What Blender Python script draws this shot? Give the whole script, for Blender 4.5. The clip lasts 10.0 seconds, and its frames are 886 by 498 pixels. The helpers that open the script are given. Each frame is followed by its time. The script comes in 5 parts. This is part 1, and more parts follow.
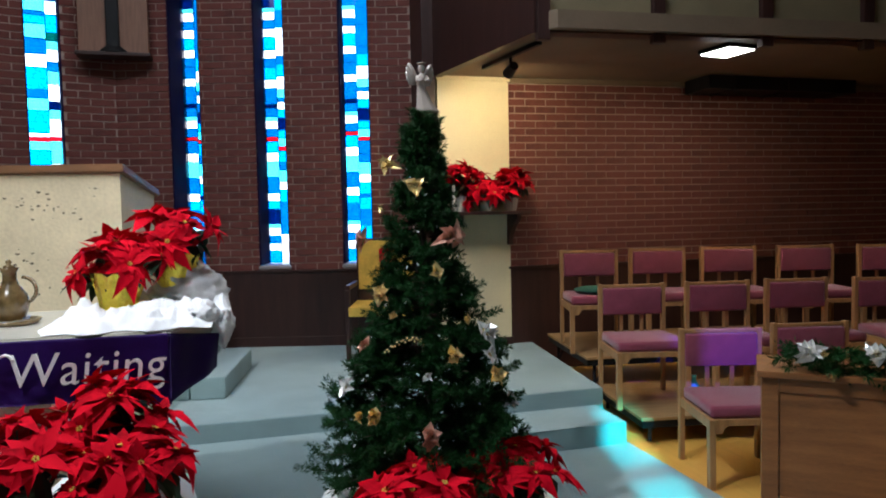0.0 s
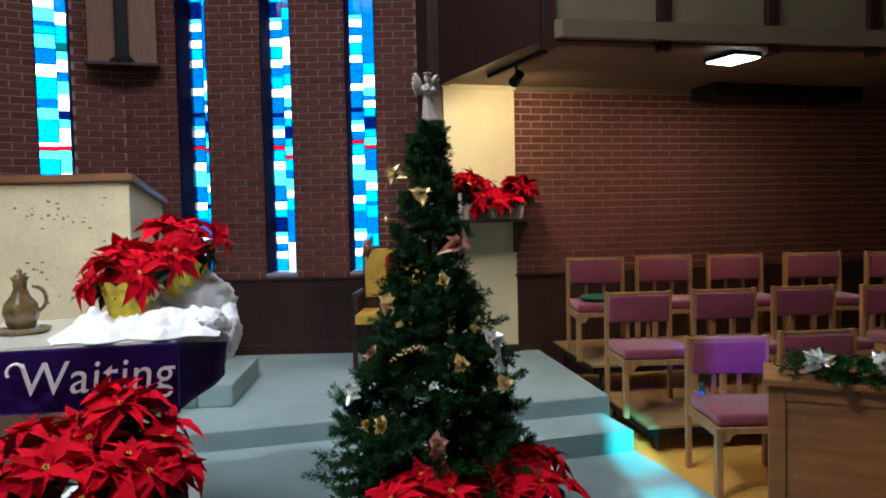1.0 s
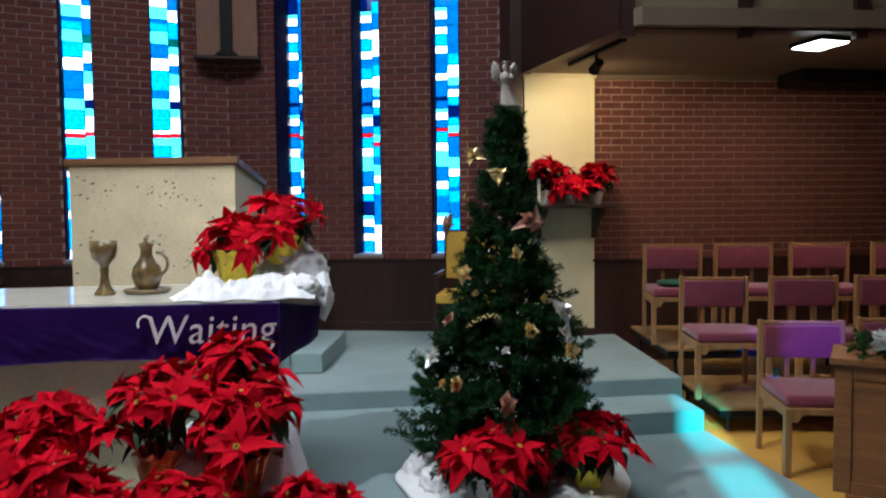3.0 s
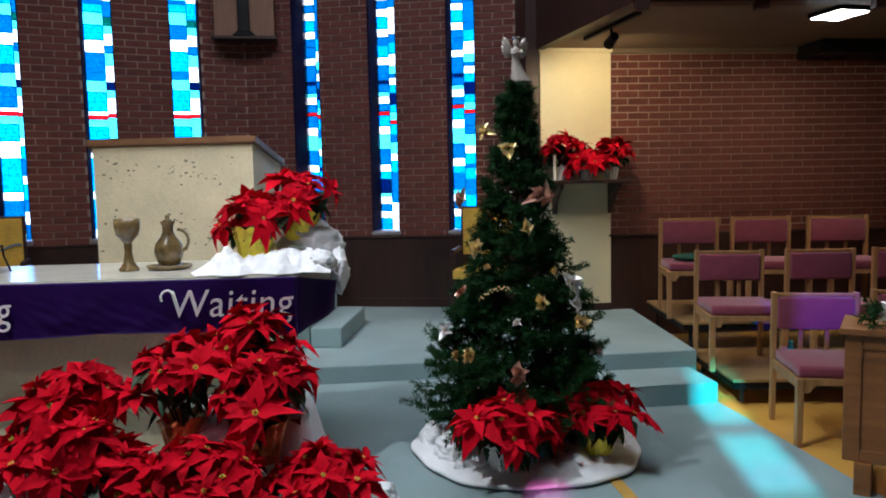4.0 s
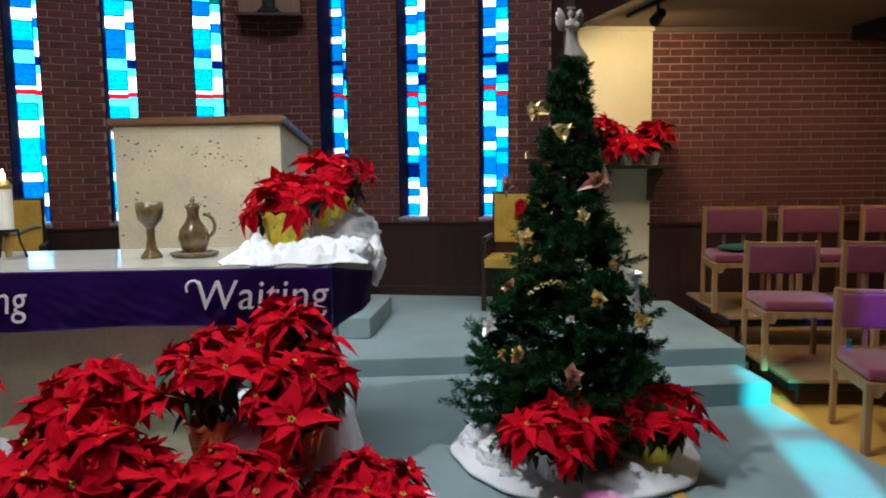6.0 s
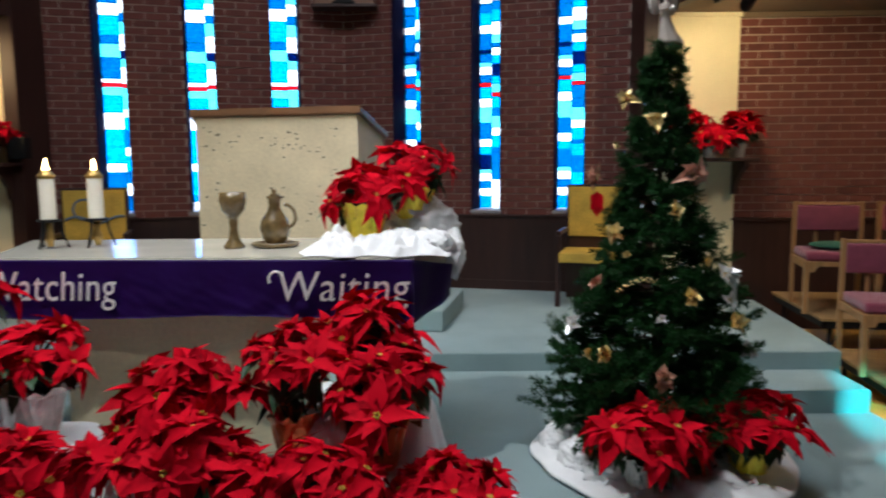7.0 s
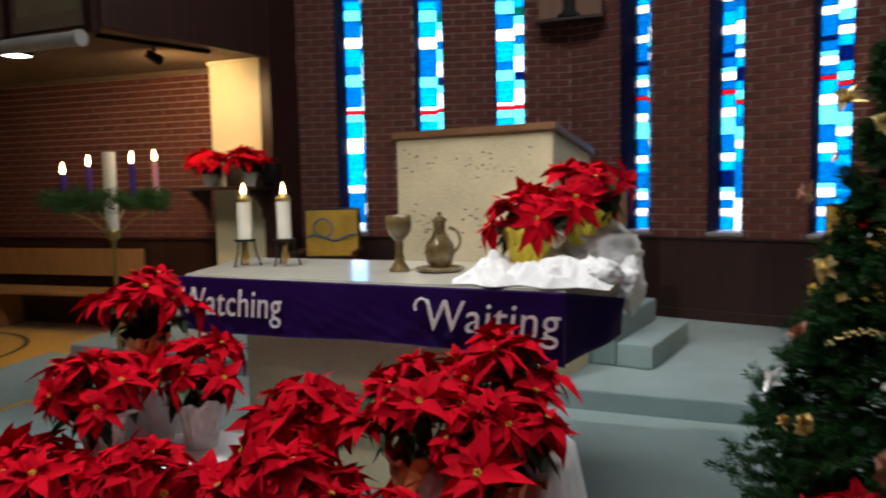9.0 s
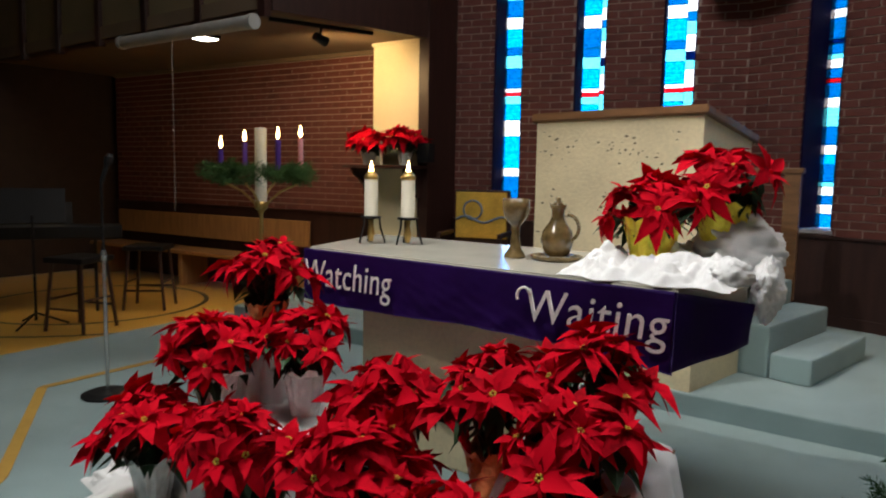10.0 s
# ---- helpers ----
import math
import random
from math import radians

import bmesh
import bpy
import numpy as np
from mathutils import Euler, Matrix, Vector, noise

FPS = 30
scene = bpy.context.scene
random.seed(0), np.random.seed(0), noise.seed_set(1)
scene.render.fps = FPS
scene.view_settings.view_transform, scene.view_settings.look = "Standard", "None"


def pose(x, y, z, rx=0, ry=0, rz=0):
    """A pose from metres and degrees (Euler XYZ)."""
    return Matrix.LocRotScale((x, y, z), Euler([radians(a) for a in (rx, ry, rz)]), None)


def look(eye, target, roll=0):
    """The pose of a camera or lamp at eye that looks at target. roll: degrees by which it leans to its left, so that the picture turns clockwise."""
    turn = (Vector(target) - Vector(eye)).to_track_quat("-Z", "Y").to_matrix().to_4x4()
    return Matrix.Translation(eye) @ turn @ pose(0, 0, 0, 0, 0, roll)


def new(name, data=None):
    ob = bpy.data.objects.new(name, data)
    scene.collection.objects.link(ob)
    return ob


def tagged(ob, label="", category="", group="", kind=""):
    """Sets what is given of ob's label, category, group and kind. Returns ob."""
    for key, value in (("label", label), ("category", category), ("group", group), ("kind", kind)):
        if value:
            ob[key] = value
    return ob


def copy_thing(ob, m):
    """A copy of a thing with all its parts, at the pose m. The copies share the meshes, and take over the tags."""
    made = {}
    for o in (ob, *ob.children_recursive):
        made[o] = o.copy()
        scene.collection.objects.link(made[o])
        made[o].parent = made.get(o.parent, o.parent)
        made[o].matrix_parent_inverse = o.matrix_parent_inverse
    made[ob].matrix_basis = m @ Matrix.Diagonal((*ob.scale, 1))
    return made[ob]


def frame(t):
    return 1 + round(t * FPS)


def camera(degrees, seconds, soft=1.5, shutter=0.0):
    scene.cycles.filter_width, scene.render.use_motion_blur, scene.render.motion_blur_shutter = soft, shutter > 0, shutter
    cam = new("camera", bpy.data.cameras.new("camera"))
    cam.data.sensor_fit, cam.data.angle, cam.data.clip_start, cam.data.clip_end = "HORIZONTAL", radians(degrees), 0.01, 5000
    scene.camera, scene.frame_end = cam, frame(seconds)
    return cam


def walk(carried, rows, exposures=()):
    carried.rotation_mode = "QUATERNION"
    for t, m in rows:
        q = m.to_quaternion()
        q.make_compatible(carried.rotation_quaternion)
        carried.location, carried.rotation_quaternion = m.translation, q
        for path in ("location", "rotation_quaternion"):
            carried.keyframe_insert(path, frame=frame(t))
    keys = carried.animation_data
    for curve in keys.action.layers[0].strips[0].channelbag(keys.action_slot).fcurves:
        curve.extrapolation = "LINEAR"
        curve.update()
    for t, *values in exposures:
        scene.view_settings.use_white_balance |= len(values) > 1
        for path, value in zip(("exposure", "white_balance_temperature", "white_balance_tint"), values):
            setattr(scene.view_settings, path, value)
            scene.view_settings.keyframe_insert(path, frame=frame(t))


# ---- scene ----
cam = camera(64.4, 10.0, soft=1.9, shutter=0.5)
PATH = [
    (0, 0.003, -0.008, 1.497, -16.15, -2.97, -1.17),
    (0.5, 0.006, -0.022, 1.502, -16.05, -2.05, -1.13),
    (1, 0.000, -0.022, 1.505, -15.64, -2.39, -1.28),
    (1.5, -0.004, -0.037, 1.491, -15.14, -2.78, -1.07),
    (2, -0.022, -0.083, 1.478, -15.93, -2.50, -0.83),
    (2.5, -0.049, -0.157, 1.468, -12.37, -0.97, -1.21),
    (3, -0.028, -0.275, 1.444, -8.89, -3.00, -0.57),
    (3.2, -0.020, -0.300, 1.439, -8.25, -4.00, -0.65),
    (4.5, 0.009, -0.352, 1.424, -6.94, -4.77, -1.16),
    (5, -0.009, -0.327, 1.420, -6.90, -4.63, -0.80),
    (5.2, -0.020, -0.306, 1.420, -6.75, -5.38, -0.75),
    (6.5, -0.146, 0.011, 1.434, -4.46, -6.13, -0.51),
    (7, -0.174, 0.012, 1.424, -0.68, -6.49, -0.40),
    (7.5, -0.084, 0.021, 1.420, 7.47, -5.34, -0.33),
    (8, 0.133, 0.060, 1.443, 9.64, -5.40, -0.70),
    (8.5, 0.189, 0.200, 1.414, 12.68, -4.22, -1.13),
    (9, 0.217, 0.354, 1.432, 20.89, -4.78, -1.03),
    (9.5, 0.303, 0.528, 1.441, 30.13, -4.98, 0.52),
    (10, 0.402, 0.571, 1.424, 35.17, -6.07, 1.08),
]
walk(cam, [(t, pose(x, y, z, 90 + pitch, 0, yaw) @ pose(0, 0, 0, 0, 0, roll)) for t, x, y, z, yaw, pitch, roll in PATH],
     exposures=[(0, 1.22, 5500, 9), (2, 1.22, 5500, 9), (3, 1.08, 5500, 9), (5, 1.05, 5500, 9), (7, 1.05, 5750, 9), (8.5, 0.93, 6050, 10), (10, 0.9, 6250, 9)])

# ---- world, sun and lamps ----
SUN_FROM = Vector((-0.26, -0.966, 0.445)).normalized()
world = bpy.data.worlds.new("world")
scene.world = world
world.use_nodes = True
wn = world.node_tree.nodes
sky = wn.new("ShaderNodeTexSky")
sky.sky_type, sky.sun_disc = "NISHITA", False
sky.sun_elevation = math.asin(SUN_FROM.z)
sky.sun_rotation = math.atan2(SUN_FROM.x, SUN_FROM.y)
world.node_tree.links.new(sky.outputs[0], wn["Background"].inputs[0])
wn["Background"].inputs[1].default_value = 0.15


def lamp(name, kind, m, energy, color=(1, 1, 1), **more):
    data = bpy.data.lights.new(name, kind)
    data.energy, data.color = energy, color
    if kind == "AREA":
        data.shape, data.size, data.size_y = "RECTANGLE", more["size"][0], more["size"][1]
    if kind == "SPOT":
        data.spot_size, data.spot_blend, data.shadow_soft_size = radians(more["cone"]), 0.6, 0.04
    if kind == "POINT":
        data.shadow_soft_size = more["size"]
    if kind == "SUN":
        data.angle = radians(0.6)
    ob = new(name, data)
    ob.matrix_world = m
    return ob


lamp("sun", "SUN", look(SUN_FROM * 30, (0, 0, 0)), 7.0, (1.0, 0.95, 0.88))
lamp("panel_light_right", "AREA", pose(3.66, 4.62, 2.66, 0, 0, 10), 7.0, (1.0, 0.70, 0.36), size=(0.28, 0.26))
lamp("panel_light_left", "AREA", pose(-5.5, 4.85, 2.66, 0, 0, 0), 5, (1.0, 0.78, 0.50), size=(0.28, 0.26))
lamp("track_spot_right", "SPOT", look((2.08, 5.25, 2.52), (2.5, 6.1, 1.5)), 17, (1.0, 0.73, 0.36), cone=165)
lamp("track_spot_left", "SPOT", look((-4.24, 5.25, 2.52), (-4.85, 6.3, 1.6)), 28, (1.0, 0.64, 0.28), cone=162)
# added fill above the chancel, with no fixture behind it, for general brightness
lamp("overhead_fill", "AREA", pose(-0.4, 3.0, 5.35), 76, (1.0, 0.96, 0.90), size=(4.5, 2.4))
lamp("chancel_spot", "SPOT", look((-2.1, 1.4, 5.35), (0.05, 2.5, 0.3)), 260, (1.0, 0.95, 0.86), cone=66)
# unseen front spot, added to brighten the pulpit face and altar pedestal
lamp("pulpit_fill", "SPOT", look((-1.9, -0.8, 5.3), (-1.15, 4.2, 1.25)), 210, (1.0, 0.93, 0.80), cone=27)
# helper spot out of view that lifts the carpet at the left front
lamp("carpet_fill_left", "SPOT", look((-3.0, 0.8, 5.3), (-2.9, 1.6, 0.1)), 110, (1.0, 0.96, 0.84), cone=42)


# ---- materials ----
def mat(name, color, rough=0.6, metal=0.0, var=0.25, scale=6.0, bump=0.15, bscale=80.0, spec=0.5, each=0.0, stretch=None, sheen=0.0, emit=None, coat=0.0):
    """A surface with large and fine variation, fine relief and, with each, a tone of its own for every piece."""
    m = bpy.data.materials.new(name)
    m.use_nodes = True
    nt = m.node_tree
    n, l = nt.nodes, nt.links
    b = n["Principled BSDF"]
    co = n.new("ShaderNodeTexCoord")
    src = co.outputs["Object"]
    if stretch:
        mp = n.new("ShaderNodeMapping")
        mp.inputs["Scale"].default_value = stretch
        l.new(src, mp.inputs[0])
        src = mp.outputs[0]
    big = n.new("ShaderNodeTexNoise")
    big.inputs["Scale"].default_value, big.inputs["Detail"].default_value = scale, 5
    fine = n.new("ShaderNodeTexNoise")
    fine.inputs["Scale"].default_value, fine.inputs["Detail"].default_value = bscale, 3
    l.new(src, big.inputs["Vector"]), l.new(src, fine.inputs["Vector"])
    add = n.new("ShaderNodeMath")
    add.operation = "MULTIPLY_ADD"
    l.new(fine.outputs[0], add.inputs[0])
    add.inputs[1].default_value = 0.5
    l.new(big.outputs[0], add.inputs[2])
    last = add.outputs[0]
    if each:
        oi = n.new("ShaderNodeObjectInfo")
        geo = n.new("ShaderNodeNewGeometry")
        s = n.new("ShaderNodeMath")
        l.new(oi.outputs["Random"], s.inputs[0]), l.new(geo.outputs["Random Per Island"], s.inputs[1])
        fr = n.new("ShaderNodeMath")
        fr.operation = "FRACT"
        l.new(s.outputs[0], fr.inputs[0])
        ma = n.new("ShaderNodeMath")
        ma.operation = "MULTIPLY_ADD"
        l.new(fr.outputs[0], ma.inputs[0])
        ma.inputs[1].default_value = each
        l.new(last, ma.inputs[2])
        last = ma.outputs[0]
    ramp = n.new("ShaderNodeValToRGB")
    lo, hi = 0.45, 1.05 + each
    ramp.color_ramp.elements[0].position, ramp.color_ramp.elements[1].position = min(lo, 0.9), min(hi, 1.0)
    ramp.color_ramp.elements[0].color = (*[c * (1 - var) for c in color], 1)
    ramp.color_ramp.elements[1].color = (*[min(1, c * (1 + var)) for c in color], 1)
    l.new(last, ramp.inputs[0])
    l.new(ramp.outputs[0], b.inputs["Base Color"])
    b.inputs["Roughness"].default_value, b.inputs["Metallic"].default_value = rough, metal
    b.inputs["Specular IOR Level"].default_value = spec
    b.inputs["Sheen Weight"].default_value = sheen
    b.inputs["Coat Weight"].default_value = coat
    if emit:
        b.inputs["Emission Color"].default_value, b.inputs["Emission Strength"].default_value = (*emit[:3], 1), emit[3]
    if bump:
        bp = n.new("ShaderNodeBump")
        bp.inputs["Strength"].default_value, bp.inputs["Distance"].default_value = bump, 0.01
        l.new(fine.outputs[0], bp.inputs["Height"])
        l.new(bp.outputs[0], b.inputs["Normal"])
    return m


def glass_mat(name, color, gloss=0.06):
    """Coloured antique glass: tinted light passes, the face reflects a little."""
    m = bpy.data.materials.new(name)
    m.use_nodes = True
    n, l = m.node_tree.nodes, m.node_tree.links
    n.remove(n["Principled BSDF"])
    tr, gl, mix, no, ra, co = (n.new("ShaderNode" + k) for k in ("BsdfTransparent", "BsdfGlossy", "MixShader", "TexNoise", "ValToRGB", "TexCoord"))
    gl.inputs["Roughness"].default_value = 0.12
    no.inputs["Scale"].default_value = 9
    l.new(co.outputs["Object"], no.inputs["Vector"]), l.new(no.outputs[0], ra.inputs[0])
    ra.color_ramp.elements[0].position, ra.color_ramp.elements[1].position = 0.3, 0.7
    ra.color_ramp.elements[0].color = (*[c * 0.75 for c in color], 1)
    ra.color_ramp.elements[1].color = (*[min(1, c * 1.2) for c in color], 1)
    l.new(ra.outputs[0], tr.inputs[0])
    mix.inputs[0].default_value = gloss
    l.new(tr.outputs[0], mix.inputs[1]), l.new(gl.outputs[0], mix.inputs[2])
    l.new(mix.outputs[0], n["Material Output"].inputs[0])
    return m


BRICK = mat("red_brown_brick", (0.112, 0.031, 0.024), 0.85, var=0.45, scale=9, bump=0.5, bscale=160, each=0.5)
MORTAR = mat("grey_mortar", (0.40, 0.30, 0.25), 0.95, var=0.2, bump=0.4)
CARPET = mat("blue_grey_carpet", (0.29, 0.395, 0.405), 1.0, var=0.16, scale=2.5, bump=0.7, bscale=420, spec=0.1, sheen=0.3)
WOODFLOOR = mat("varnished_oak_floor", (0.54, 0.30, 0.055), 0.32, var=0.3, scale=2, bump=0.06, bscale=30, each=0.4, stretch=(14, 1.2, 1))
DECKWOOD = mat("worn_riser_plywood", (0.30, 0.18, 0.075), 0.5, var=0.35, scale=3, bump=0.1, bscale=40, stretch=(1, 8, 8))
DARKWOOD = mat("dark_stained_wood", (0.036, 0.014, 0.011), 0.45, var=0.35, scale=3, bump=0.12, bscale=40, stretch=(6, 6, 0.6))
MIDWOOD = mat("brown_oak", (0.20, 0.095, 0.04), 0.4, var=0.35, scale=3, bump=0.1, bscale=40, stretch=(1, 8, 8))
DESKWOOD = mat("tan_oak", (0.26, 0.105, 0.032), 0.38, var=0.35, scale=3, bump=0.1, bscale=40, stretch=(1, 8, 8))
CHAIRWOOD = mat("honey_oak", (0.36, 0.19, 0.075), 0.38, var=0.3, scale=4, bump=0.08, bscale=50, stretch=(8, 8, 0.8))
FABRIC = mat("mauve_upholstery", (0.23, 0.046, 0.078), 0.95, var=0.16, scale=12, bump=0.5, bscale=500, spec=0.15, sheen=0.4)
CREAM = mat("cream_painted_plaster", (0.74, 0.66, 0.44), 0.75, var=0.07, scale=3, bump=0.12, bscale=60)
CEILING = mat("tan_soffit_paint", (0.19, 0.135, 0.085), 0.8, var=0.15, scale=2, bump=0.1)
PANELTAN = mat("tan_fabric_panel", (0.22, 0.18, 0.10), 0.9, var=0.15, scale=3, bump=0.3, bscale=300)
STONE = mat("cream_travertine", (0.72, 0.61, 0.40), 0.55, var=0.14, scale=3.5, bump=0.25, bscale=50)
STONETOP = mat("polished_pale_stone", (0.55, 0.53, 0.46), 0.12, var=0.1, scale=4, bump=0.0)
PIT = mat("travertine_pit", (0.16, 0.13, 0.085), 0.95, var=0.3)
PURPLE = mat("purple_satin", (0.030, 0.006, 0.115), 0.55, var=0.35, scale=5, bump=0.15, bscale=200, spec=0.22)
WHITECLOTH = mat("white_fabric", (0.83, 0.83, 0.84), 0.8, var=0.05, scale=8, bump=0.2, bscale=250)
LETTER = mat("silver_white_felt", (0.86, 0.85, 0.88), 0.7, var=0.1, scale=30)
BLACK = mat("black_metal", (0.010, 0.010, 0.011), 0.5, metal=0.0, spec=0.2, var=0.2)
LEAD = mat("lead_came", (0.02, 0.02, 0.025), 0.6, metal=0.4, var=0.2)


# ---- mesh helpers ----
def box(bm, lo, hi, m=None, bevel=0.0):
    """An upright box between two corners, placed by m, with its edges bevelled."""
    v = [bm.verts.new((x, y, z)) for x in (lo[0], hi[0]) for y in (lo[1], hi[1]) for z in (lo[2], hi[2])]
    f = [bm.faces.new([v[i] for i in q]) for q in ((0, 1, 3, 2), (4, 6, 7, 5), (0, 4, 5, 1), (2, 3, 7, 6), (0, 2, 6, 4), (1, 5, 7, 3))]
    if bevel:
        es = list({e for q in f for e in q.edges})
        r = bmesh.ops.bevel(bm, geom=es, offset=bevel, segments=2, affect="EDGES", profile=0.6)
        v = list({w for q in r["faces"] for w in q.verts} | {w for w in v if w.is_valid})
    if m is not None:
        bmesh.ops.transform(bm, matrix=m, verts=[w for w in v if w.is_valid])
    return v


def lathe(bm, prof, seg=20, m=None):
    """A turned form from (radius, height) pairs."""
    rings = [[bm.verts.new((r * math.cos(a), r * math.sin(a), z)) for a in (2 * math.pi * k / seg for k in range(seg))] for r, z in prof]
    for a, b in zip(rings, rings[1:]):
        for k in range(seg):
            bm.faces.new((a[k], a[(k + 1) % seg], b[(k + 1) % seg], b[k]))
    for ring, flip in ((rings[0], True), (rings[-1], False)):
        bm.faces.new(ring[::-1] if flip else ring)
    if m is not None:
        bmesh.ops.transform(bm, matrix=m, verts=[w for r in rings for w in r])


def rod(bm, a, b, r, r2=None, seg=8):
    """A round bar from a to b."""
    a, b = Vector(a), Vector(b)
    m = Matrix.Translation(a) @ (b - a).to_track_quat("Z", "Y").to_matrix().to_4x4()
    lathe(bm, [(r, 0), (r if r2 is None else r2, (b - a).length)], seg, m)


def mesh_of(bm, name, material, smooth=False):
    me = bpy.data.meshes.new(name)
    bmesh.ops.recalc_face_normals(bm, faces=bm.faces)
    bm.to_mesh(me)
    bm.free()
    me.materials.append(material)
    if smooth:
        me.polygons.foreach_set("use_smooth", [True] * len(me.polygons))
    return me


def part(name, bm, material, parent, label="", smooth=False):
    ob = new(name, mesh_of(bm, name, material, smooth))
    ob.parent = parent
    return tagged(ob, label) if label else ob


def shared(name, me, parent, m):
    ob = new(name, me)
    ob.parent = parent
    ob.matrix_basis = m
    return ob


def base(name, m, label, category, group="", kind=""):
    ob = new(name)
    ob.matrix_world = m
    ob.empty_display_size = 0.1
    return tagged(ob, label, category, group, kind)


def solid(name, bm, material, label="", category="", kind="structure", smooth=False):
    ob = new(name, mesh_of(bm, name, material, smooth))
    return tagged(ob, label, category, kind=kind)


def prism(bm, pts, z0, z1):
    """An upright prism over a plan outline."""
    lo = [bm.verts.new((x, y, z0)) for x, y in pts]
    hi = [bm.verts.new((x, y, z1)) for x, y in pts]
    bm.faces.new(lo[::-1]), bm.faces.new(hi)
    n = len(pts)
    for k in range(n):
        bm.faces.new((lo[k], lo[(k + 1) % n], hi[(k + 1) % n], hi[k]))


P1, P2, SOFFIT, CX = 0.14, 0.26, 2.72, -1.05

# ---- ground, floor and stage ----
bm = bmesh.new()
box(bm, (-400, -400, -1.0), (400, 400, -0.6))
solid("ground", bm, mat("snowy_ground", (0.7, 0.72, 0.75), 0.9, scale=0.2), "pale snow-covered ground outside the church", "ground")
bm = bmesh.new()
box(bm, (-11, -6, -0.3), (9, 9.2, -0.012))
solid("floor", bm, WOODFLOOR, "varnished honey-coloured wooden hall floor", "floor")
bm = bmesh.new()
prism(bm, [(2.33, -6), (2.36, 4.2), (-5.1, 4.2), (-5.0, 3.3), (-4.3, 2.75), (-3.6, 2.3), (-3.6, -6)], -0.011, 0.0)
solid("carpet_floor", bm, CARPET, "blue-grey carpet laid on the hall floor", "carpet")


bm = bmesh.new()
box(bm, (-90, 60, -0.7), (90, 60.4, 70))
solid("backdrop", bm, mat("pale_winter_distance", (0.5, 0.55, 0.6), 0.9, scale=0.05, emit=(0.86, 0.94, 1.0, 0.85)), "pale bright winter distance outside the windows", "backdrop")


def carpet_block(name, pts, z0, z1, label):
    """A carpeted step with a rounded nosing."""
    b = bmesh.new()
    prism(b, pts, z0, z1)
    top = [e for e in b.edges if all(abs(v.co.z - z1) < 1e-5 for v in e.verts)]
    bmesh.ops.bevel(b, geom=top, offset=0.012, segments=3, affect="EDGES", profile=0.5)
    return solid(name, b, CARPET, label, "step")


carpet_block("stage_lower", [(1.5, -0.9), (1.5, 3.93), (2.34, 3.93), (2.36, 4.6), (-4.95, 4.6), (-4.8, 3.9), (-4.75, 2.6), (-4.75, -0.9)], 0.0, P1,
             "low blue-grey carpeted stage with a rounded nosing")
carpet_block("stage_upper", [(2.40, 4.34), (2.66, 6.3), (1.8, 7.9), (-3.9, 7.9), (-5.0, 6.3), (-4.55, 4.46)], 0.0, P2,
             "upper blue-grey carpeted chancel platform, one step up")

# ---- apse wall with six tall windows ----
BR_L, BR_H, JOINT = 0.192, 0.0567, 0.011
brick_bm = bmesh.new()
box(brick_bm, (0, 0, 0), (BR_L, 0.02, BR_H), None, 0.0)
BRICK_MESH = mesh_of(brick_bm, "brick", BRICK)


def brick_face(parent, m, length, z0, z1, holes, near):
    """Courses of brick on the face y = 0 of a wall that runs along x of m; those with near(u, z) are pieces of their own."""
    pieces, rest = [], bmesh.new()
    row = 0
    z = z0
    rnd = random.Random(len(holes) * 7 + int(length * 10))
    while z + BR_H <= z1 + 0.02:
        u = -(BR_L + JOINT) * (0.5 if row % 2 else 0.0)
        while u < length:
            spans = [(max(u, 0.0), min(u + BR_L, length))]
            for h0, h1, hz0, hz1 in holes:
                if z + BR_H > hz0 and z < hz1:
                    cut = []
                    for a, b in spans:
                        if b <= h0 or a >= h1:
                            cut.append((a, b))
                        else:
                            if h0 - a > 0.02:
                                cut.append((a, h0))
                            if b - h1 > 0.02:
                                cut.append((h1, b))
                    spans = cut
            for a, b in spans:
                if b - a < 0.02:
                    continue
                d = -0.006 - 0.003 * rnd.random()
                if near(0.5 * (a + b), z) and len(pieces) < 300:
                    pm = Matrix.Translation((a, d, z)) @ Matrix.Diagonal(((b - a) / BR_L, 1, 1, 1))
                    pieces.append(shared("brick", BRICK_MESH, parent, pm))
                else:
                    box(rest, (a, d, z), (b, d + 0.02, z + BR_H))
            u += BR_L + JOINT
        z += BR_H + JOINT
        row += 1
    if len(rest.verts):
        ob = part("brickwork", rest, BRICK, parent)
        ob["kind"] = "stuff"


GLASS = {"w": glass_mat("clear_white_glass", (0.95, 0.97, 1.0)), "p": glass_mat("pale_blue_glass", (0.30, 0.78, 0.95)),
         "c": glass_mat("cyan_glass", (0.008, 0.44, 0.80)), "b": glass_mat("blue_glass", (0.004, 0.25, 0.48)),
         "d": glass_mat("deep_blue_glass", (0.003, 0.055, 0.19)), "r": glass_mat("red_glass", (0.62, 0.035, 0.07)),
         "t": glass_mat("turquoise_glass", (0.0, 0.92, 1.0)), "g": glass_mat("green_glass", (0.01, 0.22, 0.20)),
         "l": glass_mat("rose_lilac_glass", (0.95, 0.42, 0.70)), "v": glass_mat("violet_glass", (0.26, 0.20, 0.62))}
PANE_W, DEPTH, SILL, TOPZ = 0.29, 0.36, 1.03, 5.2
PANE_MESH = {}
for key, gm in GLASS.items():
    b2 = bmesh.new()
    box(b2, (0, 0, 0), (1, 0.006, 1))
    PANE_MESH[key] = mesh_of(b2, "pane", gm)


